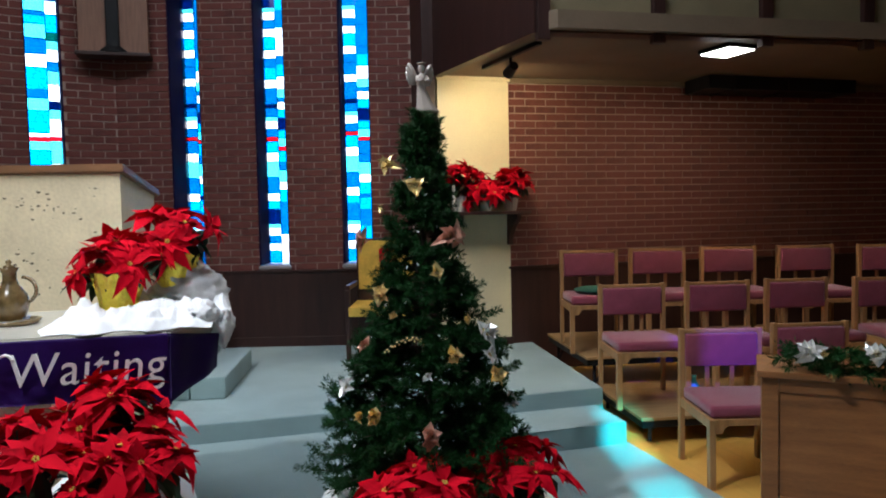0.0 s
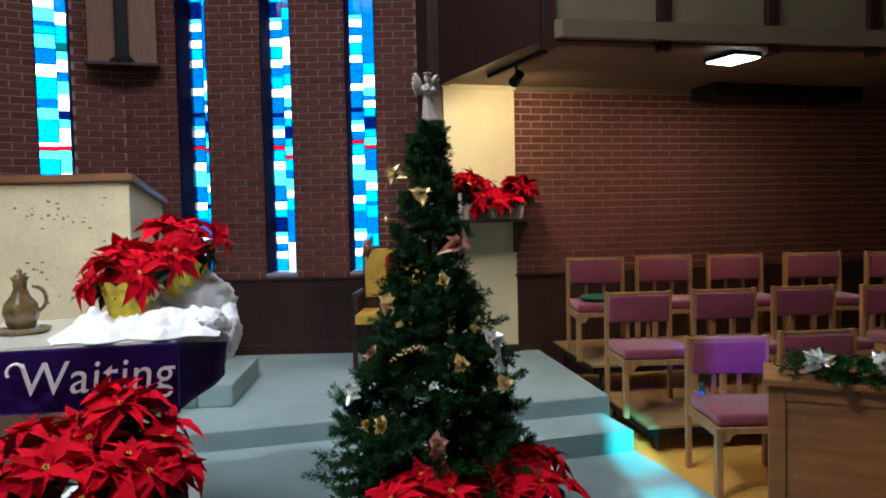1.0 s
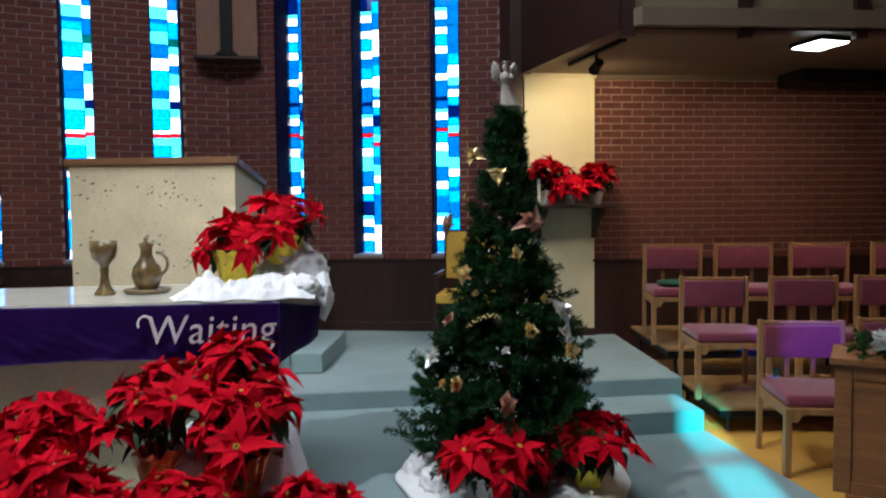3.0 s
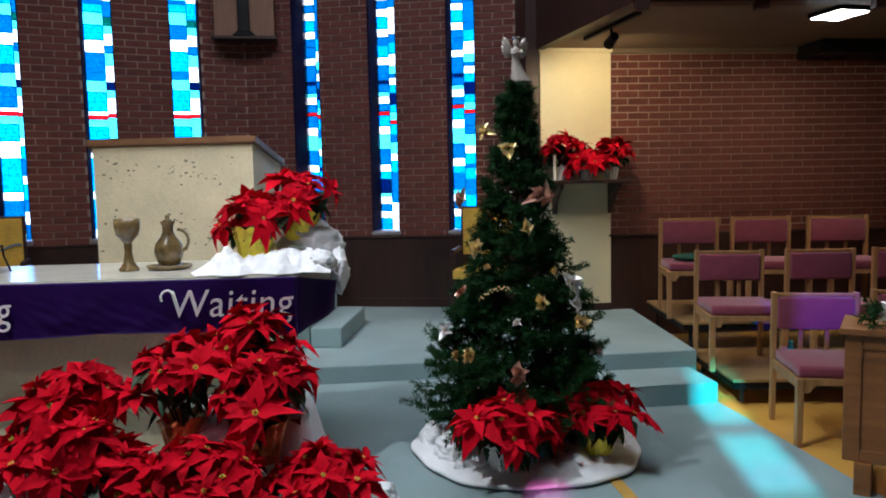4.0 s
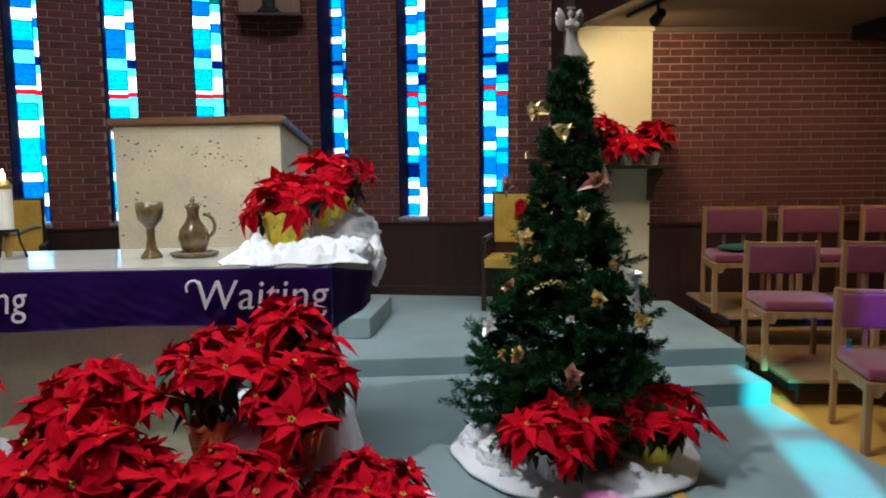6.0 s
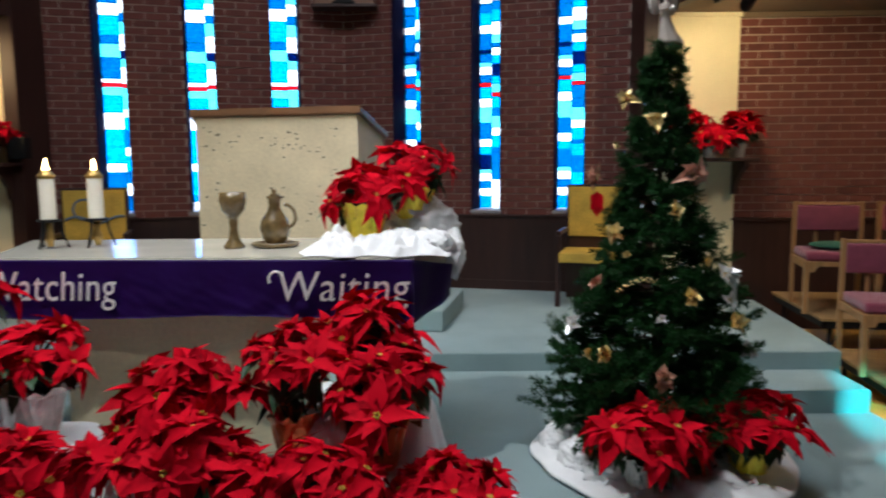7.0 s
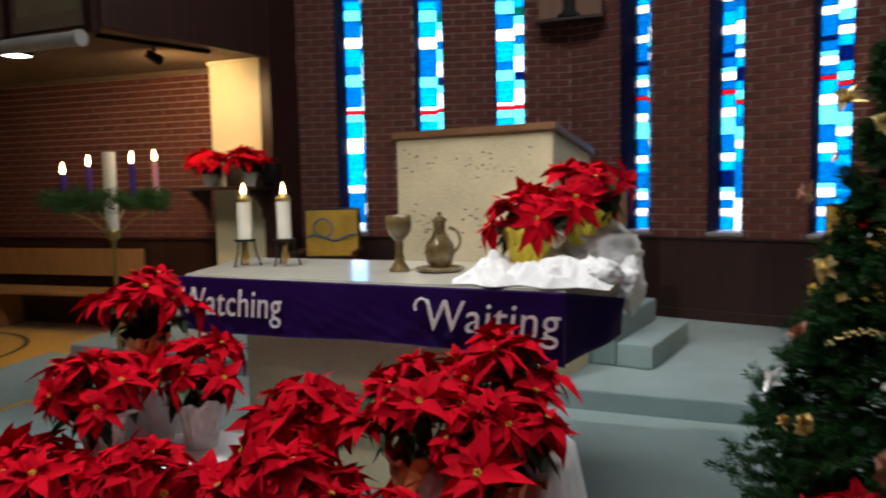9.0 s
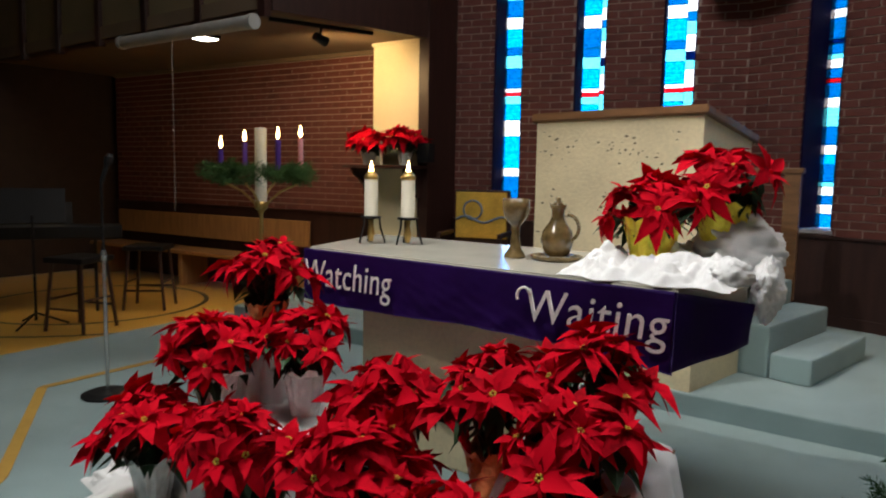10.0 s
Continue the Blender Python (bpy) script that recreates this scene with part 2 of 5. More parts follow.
# the order of colours in each column of glass from the sill up, with heights in units of 4 cm
RHYTHM = {"right": ("c3w2b2w2p1d4c2w2b4p4w2c3r1b2w2p1c2d1b4w2c3b2w2", "b5c4b4c3d1c3w2p3b2c3r1p2c2d3c2w2b1p2w3c3b2"),
          "left": ("w2c8w2c8w4c4p2r1w1c5p3b2c5w3c4p3c2b1p3w2", "c4w3b3c4w2b4c3w2p5r1w4p2d2w4p3b2w3p2g2")}


def stained_window(index, parent_m, u0, style):
    """A tall slit window in two columns of coloured glass between lead cames."""
    w = base("window_%d" % index, parent_m @ Matrix.Translation((u0, DEPTH, SILL)), "tall narrow stained-glass window in blues with red bands", "window", "apse windows", "structure")
    rnd = random.Random(40 + index)
    split = PANE_W * (0.64 if style == "left" else 0.46)
    lead = bmesh.new()
    for c0, c1, col in ((0.0, split, 0), (split, PANE_W, 1)):
        z = 0.0
        run = RHYTHM[style][col]
        if col == 1 and index == 5:
            run = "w7" + run[4:]
        k = 0
        while z < TOPZ - SILL - 0.03:
            key, units = run[k % len(run)], int(run[(k + 1) % len(run)])
            k += 2
            h = min(0.04 * units * rnd.uniform(0.94, 1.06), TOPZ - SILL - z)
            if key in "cd" and rnd.random() < 0.22:
                key = "b"
            shared("pane", PANE_MESH[key], w, Matrix.Translation((c0, 0, z)) @ Matrix.Diagonal((c1 - c0, 1, h, 1)))
            z += h
            tilt = rnd.uniform(-0.012, 0.012) if units > 2 else 0.0
            box(lead, (c0, -0.004, z - 0.003), (c1, 0.010, z + 0.003), Matrix.Translation((c0, 0, z)) @ pose(0, 0, 0, 0, math.degrees(tilt / (c1 - c0)), 0) @ Matrix.Translation((-c0, 0, -z)))
    for x in (0.004, split, PANE_W - 0.004):
        box(lead, (x - 0.0035, -0.004, 0), (x + 0.0035, 0.010, TOPZ - SILL))
    part("lead_came", lead, LEAD, w)
    sill = bmesh.new()
    box(sill, (-0.01, -DEPTH - 0.012, -0.035), (PANE_W + 0.01, 0.02, -0.003), None, 0.006)
    part("window_sill", sill, mat("grey_sill_stone_%d" % index, (0.33, 0.31, 0.32), 0.6), w)
    lamp("window_light", "AREA", parent_m @ Matrix.Translation((u0 + 0.5 * PANE_W, DEPTH + 0.08, 0.5 * (SILL + TOPZ))) @ pose(0, 0, 0, -90, 0, 0), 3.2, (0.72, 0.87, 1.0), size=(PANE_W - 0.02, TOPZ - SILL - 0.04))
    return w


def apse_half(name, m, length, starts, style, first):
    """One half of the folded apse wall: brick above a dark panelled base, pierced by three slits."""
    wall = bmesh.new()
    edges = [0.0] + [q for s in starts for q in (s, s + PANE_W)] + [length]
    for a, b in zip(edges[::2], edges[1::2]):
        box(wall, (a, 0, 0), (b, DEPTH + 0.10, 5.6))
    for s in starts:
        box(wall, (s, 0, 0), (s + PANE_W, DEPTH + 0.10, SILL - 0.036))
        box(wall, (s, 0, TOPZ), (s + PANE_W, DEPTH + 0.10, 5.6))
    ob = solid(name, wall, MORTAR, "red-brown brick apse wall above a dark wooden base, with slit windows", "wall")
    ob.matrix_world = m
    holes = [(s, s + PANE_W, SILL - 0.036, TOPZ) for s in starts]
    brick_face(ob, Matrix(), length, 0.985, 3.9, holes, lambda u, z: z < 2.95)
    # thin strips over the brick reveals, with their dim bluish shade put into the colour
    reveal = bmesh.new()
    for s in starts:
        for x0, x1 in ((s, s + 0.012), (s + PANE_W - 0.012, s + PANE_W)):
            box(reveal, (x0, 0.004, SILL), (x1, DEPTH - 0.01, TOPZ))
    part("reveal_shade_strip", reveal, mat(name + "_reveal_shade", (0.016, 0.008, 0.034), 0.95, spec=0.03), ob)
    panel = bmesh.new()
    box(panel, (0, -0.03, P2), (length, -0.004, 0.975), None, 0.004)
    box(panel, (0, -0.045, 0.965), (length, -0.004, 0.985), None, 0.003)
    box(panel, (0, -0.04, P2), (length, -0.004, P2 + 0.09), None, 0.003)
    part("wainscot", panel, DARKWOOD, ob)
    for k, s in enumerate(starts):
        stained_window(first + k, m, s, style)


APEX_Y, ANG_R, ANG_L = 7.20, -15.5, 14.5
m_right = pose(CX, APEX_Y, 0, 0, 0, ANG_R)
m_left = pose(CX, APEX_Y, 0, 0, 0, ANG_L) @ Matrix.Translation((-2.75, 0, 0))
apse_half("wall_apse_right", m_right, 2.75, [0.49, 1.28, 2.07], "right", 4)
apse_half("wall_apse_left", m_left, 2.75, [0.44, 1.23, 2.02], "left", 1)

# ---- side walls, pillars, soffits and galleries ----


def side_wall(name, m, length, label):
    wall = bmesh.new()
    box(wall, (0, 0, 0), (length, 0.25, 5.6))
    ob = solid(name, wall, MORTAR, label, "wall")
    ob.matrix_world = m
    brick_face(ob, Matrix(), length, 0.985, SOFFIT - 0.05, [], lambda u, z: (u < 3.2 if "right" in name else u > length - 3.2))
    panel = bmesh.new()
    box(panel, (0, -0.03, 0), (length, -0.004, 0.975), None, 0.004)
    box(panel, (0, -0.05, 0.96), (length, -0.004, 0.985), None, 0.003)
    part("wainscot", panel, DARKWOOD, ob)
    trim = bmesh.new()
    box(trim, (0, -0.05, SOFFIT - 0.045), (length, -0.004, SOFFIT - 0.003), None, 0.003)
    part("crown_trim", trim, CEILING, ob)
    return ob


side_wall("wall_right", pose(2.40, 6.13, 0, 0, 0, -3.5), 4.6, "red-brown brick side wall above dark wooden wainscot, behind the choir chairs")
side_wall("wall_left", pose(-4.36, 6.40, 0, 0, 0, 3.5) @ Matrix.Translation((-4.8, 0, 0)), 4.8, "red-brown brick side wall above dark wooden wainscot, behind a bench")


def pillar(name, x0, x1, y):
    b = bmesh.new()
    box(b, (x0, y, 0.0), (x1, y + 0.5, SOFFIT + 0.02), None, 0.006)
    ob = solid(name, b, CREAM, "cream painted square pillar with a dark base", "pillar")
    b = bmesh.new()
    box(b, (x0 - 0.012, y - 0.012, P2 - 0.02), (x1 + 0.012, y + 0.3, P2 + 0.07), None, 0.004)
    part("plinth", b, DARKWOOD, ob)
    b = bmesh.new()
    box(b, (x0 - 0.012, y - 0.014, SOFFIT - 0.04), (x1 + 0.012, y + 0.3, SOFFIT - 0.004), None, 0.004)
    part("cap", b, CREAM, ob)


pillar("pillar_right", 1.74, 2.42, 6.08)
pillar("pillar_left", -4.38, -3.74, 6.08)

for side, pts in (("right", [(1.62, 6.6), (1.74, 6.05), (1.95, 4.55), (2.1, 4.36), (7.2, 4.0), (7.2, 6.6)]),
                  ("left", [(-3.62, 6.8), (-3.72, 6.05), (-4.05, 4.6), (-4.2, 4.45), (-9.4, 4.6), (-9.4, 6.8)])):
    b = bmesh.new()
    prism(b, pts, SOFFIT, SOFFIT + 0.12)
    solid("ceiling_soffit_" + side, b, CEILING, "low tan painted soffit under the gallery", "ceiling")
for side, x in (("right", 1.66), ("left", -3.72)):
    b = bmesh.new()
    box(b, (x - 0.06, 6.05, 0), (x + 0.06, 7.4, 5.6), None, 0.003)
    solid("wall_return_" + side, b, DARKWOOD, "dark stained wooden return wall beside the pillar", "wall")


def gallery_front(name, a, c, panels):
    """A gallery front of tan panels between dark uprights, from a to c in plan."""
    a, c = Vector((*a, 0)), Vector((*c, 0))
    ang = math.degrees(math.atan2(c.y - a.y, c.x - a.x))
    g = base(name, pose(a.x, a.y, SOFFIT, 0, 0, ang), "dark wooden gallery front with tan panels between uprights", "gallery front", kind="structure")
    ln = (c - a).length
    b = bmesh.new()
    box(b, (0, 0.03, 0.0), (ln, 0.10, 2.6))
    part("backing", b, DARKWOOD, g)
    b = bmesh.new()
    box(b, (0, -0.012, -0.014), (ln, 0.12, 0.02), None, 0.004)
    part("bottom_rail", b, DARKWOOD, g)
    step = ln / panels
    for k in range(panels + 1):
        b = bmesh.new()
        box(b, (k * step - 0.045, -0.035, -0.07), (k * step + 0.045, 0.03, 2.6), None, 0.005)
        part("upright", b, DARKWOOD, g)
    for k in range(panels):
        b = bmesh.new()
        box(b, (k * step + 0.05, 0.0, 0.04), ((k + 1) * step - 0.05, 0.03, 2.5), None, 0.004)
        part("panel", b, PANELTAN, g)


gallery_front("gallery_front_right", (2.03, 4.45), (7.1, 4.02), 6)
gallery_front("gallery_front_left", (-9.3, 4.62), (-4.14, 4.47), 6)
for side, a, c in (("right", (1.74, 6.05), (2.0, 4.45)), ("left", (-3.72, 6.05), (-4.1, 4.5))):
    a, c = Vector((*a, 0)), Vector((*c, 0))
    b = bmesh.new()
    ang = math.degrees(math.atan2(c.y - a.y, c.x - a.x))
    box(b, (-0.05, -0.04, SOFFIT - 0.02), ((c - a).length, 0.04, 5.6), pose(a.x, a.y, 0, 0, 0, ang), 0.004)
    solid("gallery_side_" + side, b, DARKWOOD, "dark stained wooden gallery side", "wall")

# closing walls and roof behind the camera
for nm, lo, hi in (("wall_nave_left", (-9.6, -6, 0), (-9.35, 7, 5.6)), ("wall_nave_right", (7.0, -6, 0), (7.25, 7, 5.6)),
                   ("wall_behind_right", (1.5, 6.9, 0), (7.2, 7.1, 5.6)), ("wall_behind_left", (-9.5, 6.9, 0), (-3.7, 7.1, 5.6))):
    b = bmesh.new()
    box(b, lo, hi)
    solid(nm, b, mat(nm + "_paint", (0.035, 0.018, 0.012), 0.8), "plain dark brown panelled wall", "wall")
b = bmesh.new()
box(b, (-11, -6.2, 5.6), (9, 9.2, 5.8))
solid("ceiling", b, mat("roof_boards", (0.20, 0.12, 0.07), 0.7, stretch=(1, 10, 1)), "dark boarded church ceiling", "ceiling")


# back wall of the nave with three stained windows towards the sun
NAVE = [(-1.62, -1.42, 3.95, 4.15), (-0.55, -0.20, 3.95, 4.95), (0.0, 0.46, 4.88, 5.40)]
b = bmesh.new()
xs = [-11] + [q for w in NAVE for q in w[:2]] + [9]
for x0, x1 in zip(xs[::2], xs[1::2]):
    box(b, (x0, -6.2, 0), (x1, -6, 5.6))
for x0, x1, z0, z1 in NAVE:
    box(b, (x0, -6.2, 0), (x1, -6, z0)), box(b, (x0, -6.2, z1), (x1, -6, 5.6))
solid("wall_back", b, mat("wall_back_paint", (0.12, 0.085, 0.06), 0.8), "plain tan plastered wall with stained windows", "wall")
for k, ((x0, x1, z0, z1), keys) in enumerate(zip(NAVE, ("l", "tpttdtxttt", "v"))):
    w = base("window_%d" % (7 + k), pose(x0, -6.1, z0), "stained-glass nave window in blue and lilac panes", "window", "nave windows", "structure")
    hgt = (z1 - z0) / len(keys)
    for j, key in enumerate(keys):
        for a, c, kind in (((0.0, 0.62, "t"), (0.62, 1.0, "w")) if key == "x" else ((0.0, 1.0, key),)):
            shared("pane", PANE_MESH[kind], w, Matrix.Translation((a * (x1 - x0), 0, j * hgt)) @ Matrix.Diagonal(((c - a) * (x1 - x0), 1, hgt - 0.01, 1)))

# ---- pulpit, steps and altar ----
pulpit = base("pulpit", pose(0, 0, 0), "cream travertine pulpit with a brown ledge and pitted face", "pulpit")
PUL = [(-1.66, 4.48), (-0.645, 4.42), (-0.53, 5.02), (-1.78, 5.10)]


def desk_slope(b):
    """Lowers the top towards the back, as a reading desk slopes."""
    for v in b.verts:
        if v.co.z > 1.5:
            v.co.z -= 0.19 * (v.co.y - 4.44)


b = bmesh.new()
prism(b, PUL, P2, 1.757)
desk_slope(b)
part("body", b, STONE, pulpit)
b = bmesh.new()
cxp, cyp = -1.15, 4.68
prism(b, [(cxp + (x - cxp) * 1.05, cyp + (y - cyp) * 1.12) for x, y in PUL], 1.758, 1.806)
bmesh.ops.bevel(b, geom=list(b.edges), offset=0.006, segments=2, affect="EDGES")
desk_slope(b)
part("ledge", b, MIDWOOD, pulpit)
PULM = [pose(-0.12 - 0.24 * k, 4.94 + 0.047 * k, 0, 0, 0, -11) for k in range(3)]
for k in range(3):
    b = bmesh.new()
    box(b, (-0.236 if k < 2 else -0.42, 0, P2), (0, 1.0, P2 + 0.157 * (k + 1)), PULM[k], 0.018)
    solid("pulpit_step", b, CARPET, "blue-grey carpeted pulpit step", "step")

altar = base("altar_table", pose(0, 0, 0), "long pale stone altar table with a polished top", "altar")
b = bmesh.new()
prism(b, [(-2.04, 2.925), (-0.27, 2.827), (-0.12, 3.13), (-0.10, 3.70), (-2.28, 3.70)], 1.005, 1.07)
bmesh.ops.bevel(b, geom=list(b.edges), offset=0.008, segments=2, affect="EDGES")
part("top", b, STONETOP, altar)
b = bmesh.new()
box(b, (-1.78, 3.02, P1), (-0.72, 3.55, 1.005), None, 0.01)
part("pedestal", b, STONE, altar)


# ---- choir risers and chairs ----
def riser(name, lo, hi, ang, top):
    r = base(name, pose(lo[0], lo[1], 0, 0, 0, ang), "low portable choir riser with a worn wooden top and metal legs", "riser", "choir risers")
    w, d = hi
    b = bmesh.new()
    box(b, (0, 0, top - 0.022), (w, d, top), None, 0.004)
    part("deck", b, DECKWOOD, r)
    b = bmesh.new()
    box(b, (0.01, 0.01, top - 0.07), (w - 0.01, 0.04, top - 0.022))
    box(b, (0.01, d - 0.04, top - 0.07), (w - 0.01, d - 0.01, top - 0.022))
    box(b, (0.01, 0.01, top - 0.07), (0.04, d - 0.01, top - 0.022))
    part("frame", b, BLACK, r)
    for x in (0.08, w * 0.5, w - 0.1):
        for y in (0.06, d - 0.08):
            b = bmesh.new()
            rod(b, (x, y, 0), (x, y, top - 0.03), 0.014)
            rod(b, (x, y, top * 0.35), (x + 0.09, y, top - 0.04), 0.008)
            part("leg", b, LEAD, r)


riser("choir_riser", (2.42, 3.88), (3.6, 0.9), -9, 0.165)
riser("choir_riser", (2.52, 4.80), (3.6, 1.1), -9, 0.37)


def chair():
    """A choir chair: oak frame with upholstered seat and back; the origin lies at the floor under the middle of the back."""
    c = base("choir_chair", Matrix(), "honey oak choir chair with mauve upholstered seat and back", "chair", "choir chairs")
    w, h, sh = 0.49, 0.79, 0.41
    for sx in (-1, 1):
        x = sx * (w / 2 - 0.015)
        b = bmesh.new()
        box(b, (x - 0.015, -0.02, 0.0), (x + 0.015, 0.022, h), None, 0.006)
        part("back_post", b, CHAIRWOOD, c)
        b = bmesh.new()
        box(b, (x - 0.018, -0.49, 0.0), (x + 0.018, -0.445, sh - 0.03), None, 0.006)
        part("front_leg", b, CHAIRWOOD, c)
        b = bmesh.new()
        box(b, (x - 0.012, -0.45, sh - 0.085), (x + 0.012, -0.02, sh - 0.03), None, 0.004)
        part("side_rail", b, CHAIRWOOD, c)
    b = bmesh.new()
    hw = w / 2 - 0.033
    edge = [(-hw, 0.0), (hw, 0.0), (hw, -0.075), (hw * 0.86, -0.075), (hw * 0.78, -0.045), (hw * 0.68, -0.032), (-hw * 0.68, -0.032), (-hw * 0.78, -0.045), (-hw * 0.86, -0.075), (-hw, -0.075)]
    rows = [[b.verts.new((x, yy, sh - 0.03 + dz)) for x, dz in edge] for yy in (-0.485, -0.462)]
    b.faces.new(rows[0]), b.faces.new(rows[1][::-1])
    for k in range(len(edge)):
        q = (k + 1) % len(edge)
        b.faces.new((rows[0][k], rows[0][q], rows[1][q], rows[1][k]))
    part("apron", b, CHAIRWOOD, c)
    b = bmesh.new()
    box(b, (-w / 2 + 0.03, -0.012, h - 0.028), (w / 2 - 0.03, 0.014, h - 0.006), None, 0.005)
    part("top_rail", b, CHAIRWOOD, c)
    b = bmesh.new()
    box(b, (-w / 2 + 0.012, -0.47, sh - 0.03), (w / 2 - 0.012, -0.03, sh + 0.04), None, 0.022)
    part("seat", b, FABRIC, c, smooth=True)
    b = bmesh.new()
    box(b, (-w / 2 + 0.03, -0.03, h - 0.225), (w / 2 - 0.03, 0.02, h - 0.03), None, 0.014)
    part("backrest", b, FABRIC, c, smooth=True)
    for x in (-0.075, 0.075):
        b = bmesh.new()
        box(b, (x - 0.013, 0.0, sh - 0.08), (x + 0.013, 0.016, h - 0.2), None, 0.003)
        part("slat", b, CHAIRWOOD, c)
    return c


CH = chair()
CH.matrix_world = pose(2.50, 3.60, -0.012, 0, 0, -16) @ Matrix.Translation((0.245, 0, 0))
SEATS = [(3.13, 3.56, -0.012, -12), (2.49, 4.56, 0.165, -14), (3.14, 4.45, 0.165, -12), (3.77, 4.36, 0.165, -11), (4.40, 4.17, 0.165, -14),
         (2.60, 5.42, 0.37, -16), (3.21, 5.34, 0.37, -14), (3.82, 5.20, 0.37, -14), (4.44, 5.0, 0.37, -16), (5.05, 4.75, 0.37, -18)]
for x, y, z, a in SEATS:
    copy_thing(CH, pose(x, y, z, 0, 0, a) @ Matrix.Translation((0.245, 0, 0)))

# shallow pits in the pulpit face
rp = random.Random(6)
b = bmesh.new()
fa, fb = Vector((-1.66, 4.48, 0)), Vector((-0.645, 4.42, 0))
for k in range(90):
    u = min(0.97, max(0.03, rp.choice((0.12, 0.2, 0.5, 0.56, 0.62, 0.85)) + rp.gauss(0, 0.06)))
    zz = min(1.70, max(1.08, rp.choice((1.60, 1.62, 1.56, 1.22, 1.15, 1.3)) + rp.gauss(0, 0.05)))
    q = fa.lerp(fb, u) + Vector((-0.0035, -0.0025, zz))
    s = rp.uniform(0.003, 0.011)
    pts = [b.verts.new(q + Vector((s * rp.uniform(0.7, 1.7) * math.cos(t), -0.059 * s * math.cos(t), s * rp.uniform(0.4, 0.9) * math.sin(t)))) for t in (0, 0.9, 1.8, 2.7, 3.6, 4.5, 5.4)]
    b.faces.new(pts)
part("pit", b, PIT, pulpit)["kind"] = "stuff"

# ---- materials of the small things ----
RED = mat("red_bract", (0.34, 0.0012, 0.009), 0.7, var=0.7, scale=14, bump=0.12, bscale=60, each=0.5, spec=0.04)
LEAFGREEN = mat("dark_green_leaf", (0.014, 0.042, 0.013), 0.5, var=0.4, scale=14, bump=0.1, bscale=60, each=0.4)
STEM = mat("green_brown_stem", (0.07, 0.07, 0.03), 0.7)
YELLOW = mat("yellow_flower_bud", (0.6, 0.42, 0.04), 0.6)
GOLDFOIL = mat("gold_foil", (0.95, 0.70, 0.06), 0.36, metal=0.35, var=0.3, scale=20, bump=0.6, bscale=60)
COPPERFOIL = mat("copper_foil", (0.72, 0.24, 0.08), 0.32, metal=0.7, var=0.3, scale=20, bump=0.6, bscale=60)
SLEEVE = mat("crinkled_clear_sleeve", (0.80, 0.78, 0.76), 0.2, var=0.2, scale=20, bump=0.8, bscale=45)
WHITEPOT = mat("white_glazed_pot", (0.75, 0.73, 0.68), 0.3)
CERAMIC = mat("olive_brown_glazed_stoneware", (0.13, 0.088, 0.036), 0.18, var=0.7, scale=9, bump=0.15, bscale=40, coat=0.5)
WAX = mat("ivory_wax", (0.86, 0.82, 0.70), 0.45, var=0.05)
WAXPURPLE = mat("purple_wax", (0.09, 0.03, 0.30), 0.45, var=0.1)
WAXPINK = mat("pink_wax", (0.82, 0.36, 0.42), 0.45, var=0.08)
FLAME = mat("candle_flame", (1.0, 0.8, 0.4), 0.5, var=0.0, bump=0, emit=(1.0, 0.62, 0.22, 14.0))
BRASS = mat("aged_brass", (0.45, 0.30, 0.10), 0.35, metal=0.8, var=0.2)
NEEDLE = mat("dark_green_pvc_needle", (0.008, 0.034, 0.007), 0.6, spec=0.15, var=0.5, scale=5, bump=0.0, each=0.6)
BARK = mat("brown_branch", (0.05, 0.035, 0.022), 0.9)
ORN_GOLD = mat("champagne_gold_ribbon", (0.86, 0.64, 0.30), 0.22, metal=0.7, var=0.3, scale=40)
ORN_BRONZE = mat("bronze_pink_petal", (0.55, 0.30, 0.22), 0.3, metal=0.4, var=0.35, scale=40)
ORN_SILVER = mat("silver_ribbon", (0.85, 0.84, 0.82), 0.25, metal=0.5, var=0.2, scale=40)
CRYSTAL = mat("pearly_acrylic", (0.46, 0.40, 0.35), 0.25, var=0.1, coat=0.4)
GREY = mat("grey_screen_case", (0.40, 0.39, 0.37), 0.5, var=0.1)
CHROME = mat("worn_chrome", (0.55, 0.55, 0.55), 0.25, metal=0.9, var=0.15)
TAPE = mat("ochre_tape", (0.50, 0.30, 0.06), 0.6, var=0.15)
COURT = mat("black_court_line", (0.03, 0.025, 0.02), 0.4)
LAMPFACE = mat("lit_lamp_diffuser", (1, 1, 1), 0.5, var=0, bump=0, emit=(1.0, 0.93, 0.78, 9.0))


# ---- poinsettias ----
def leaf(bm, m, length, width, droop, fold, rnd):
    """A pointed, lobed leaf along y, folded at its midrib and drooping to the tip."""
    st = ((0.0, 0.08), (0.13, 0.52), (0.30, 0.86), (0.43, 1.0), (0.52, 0.76), (0.68, 0.60), (0.84, 0.28), (1.0, 0.01))
    rows = []
    tw = rnd.uniform(-0.25, 0.25)
    for s, w in st:
        z = -droop * length * s * s
        hw = 0.5 * width * w
        rows.append([bm.verts.new(m @ Vector((q * hw + tw * 0.2 * length * s * s, length * s, z + (fold * hw if q else 0.0) + q * tw * hw))) for q in (-1, 0, 1)])
    for a, b in zip(rows, rows[1:]):
        bm.faces.new((a[0], a[1], b[1], b[0])), bm.faces.new((a[1], a[2], b[2], b[1]))


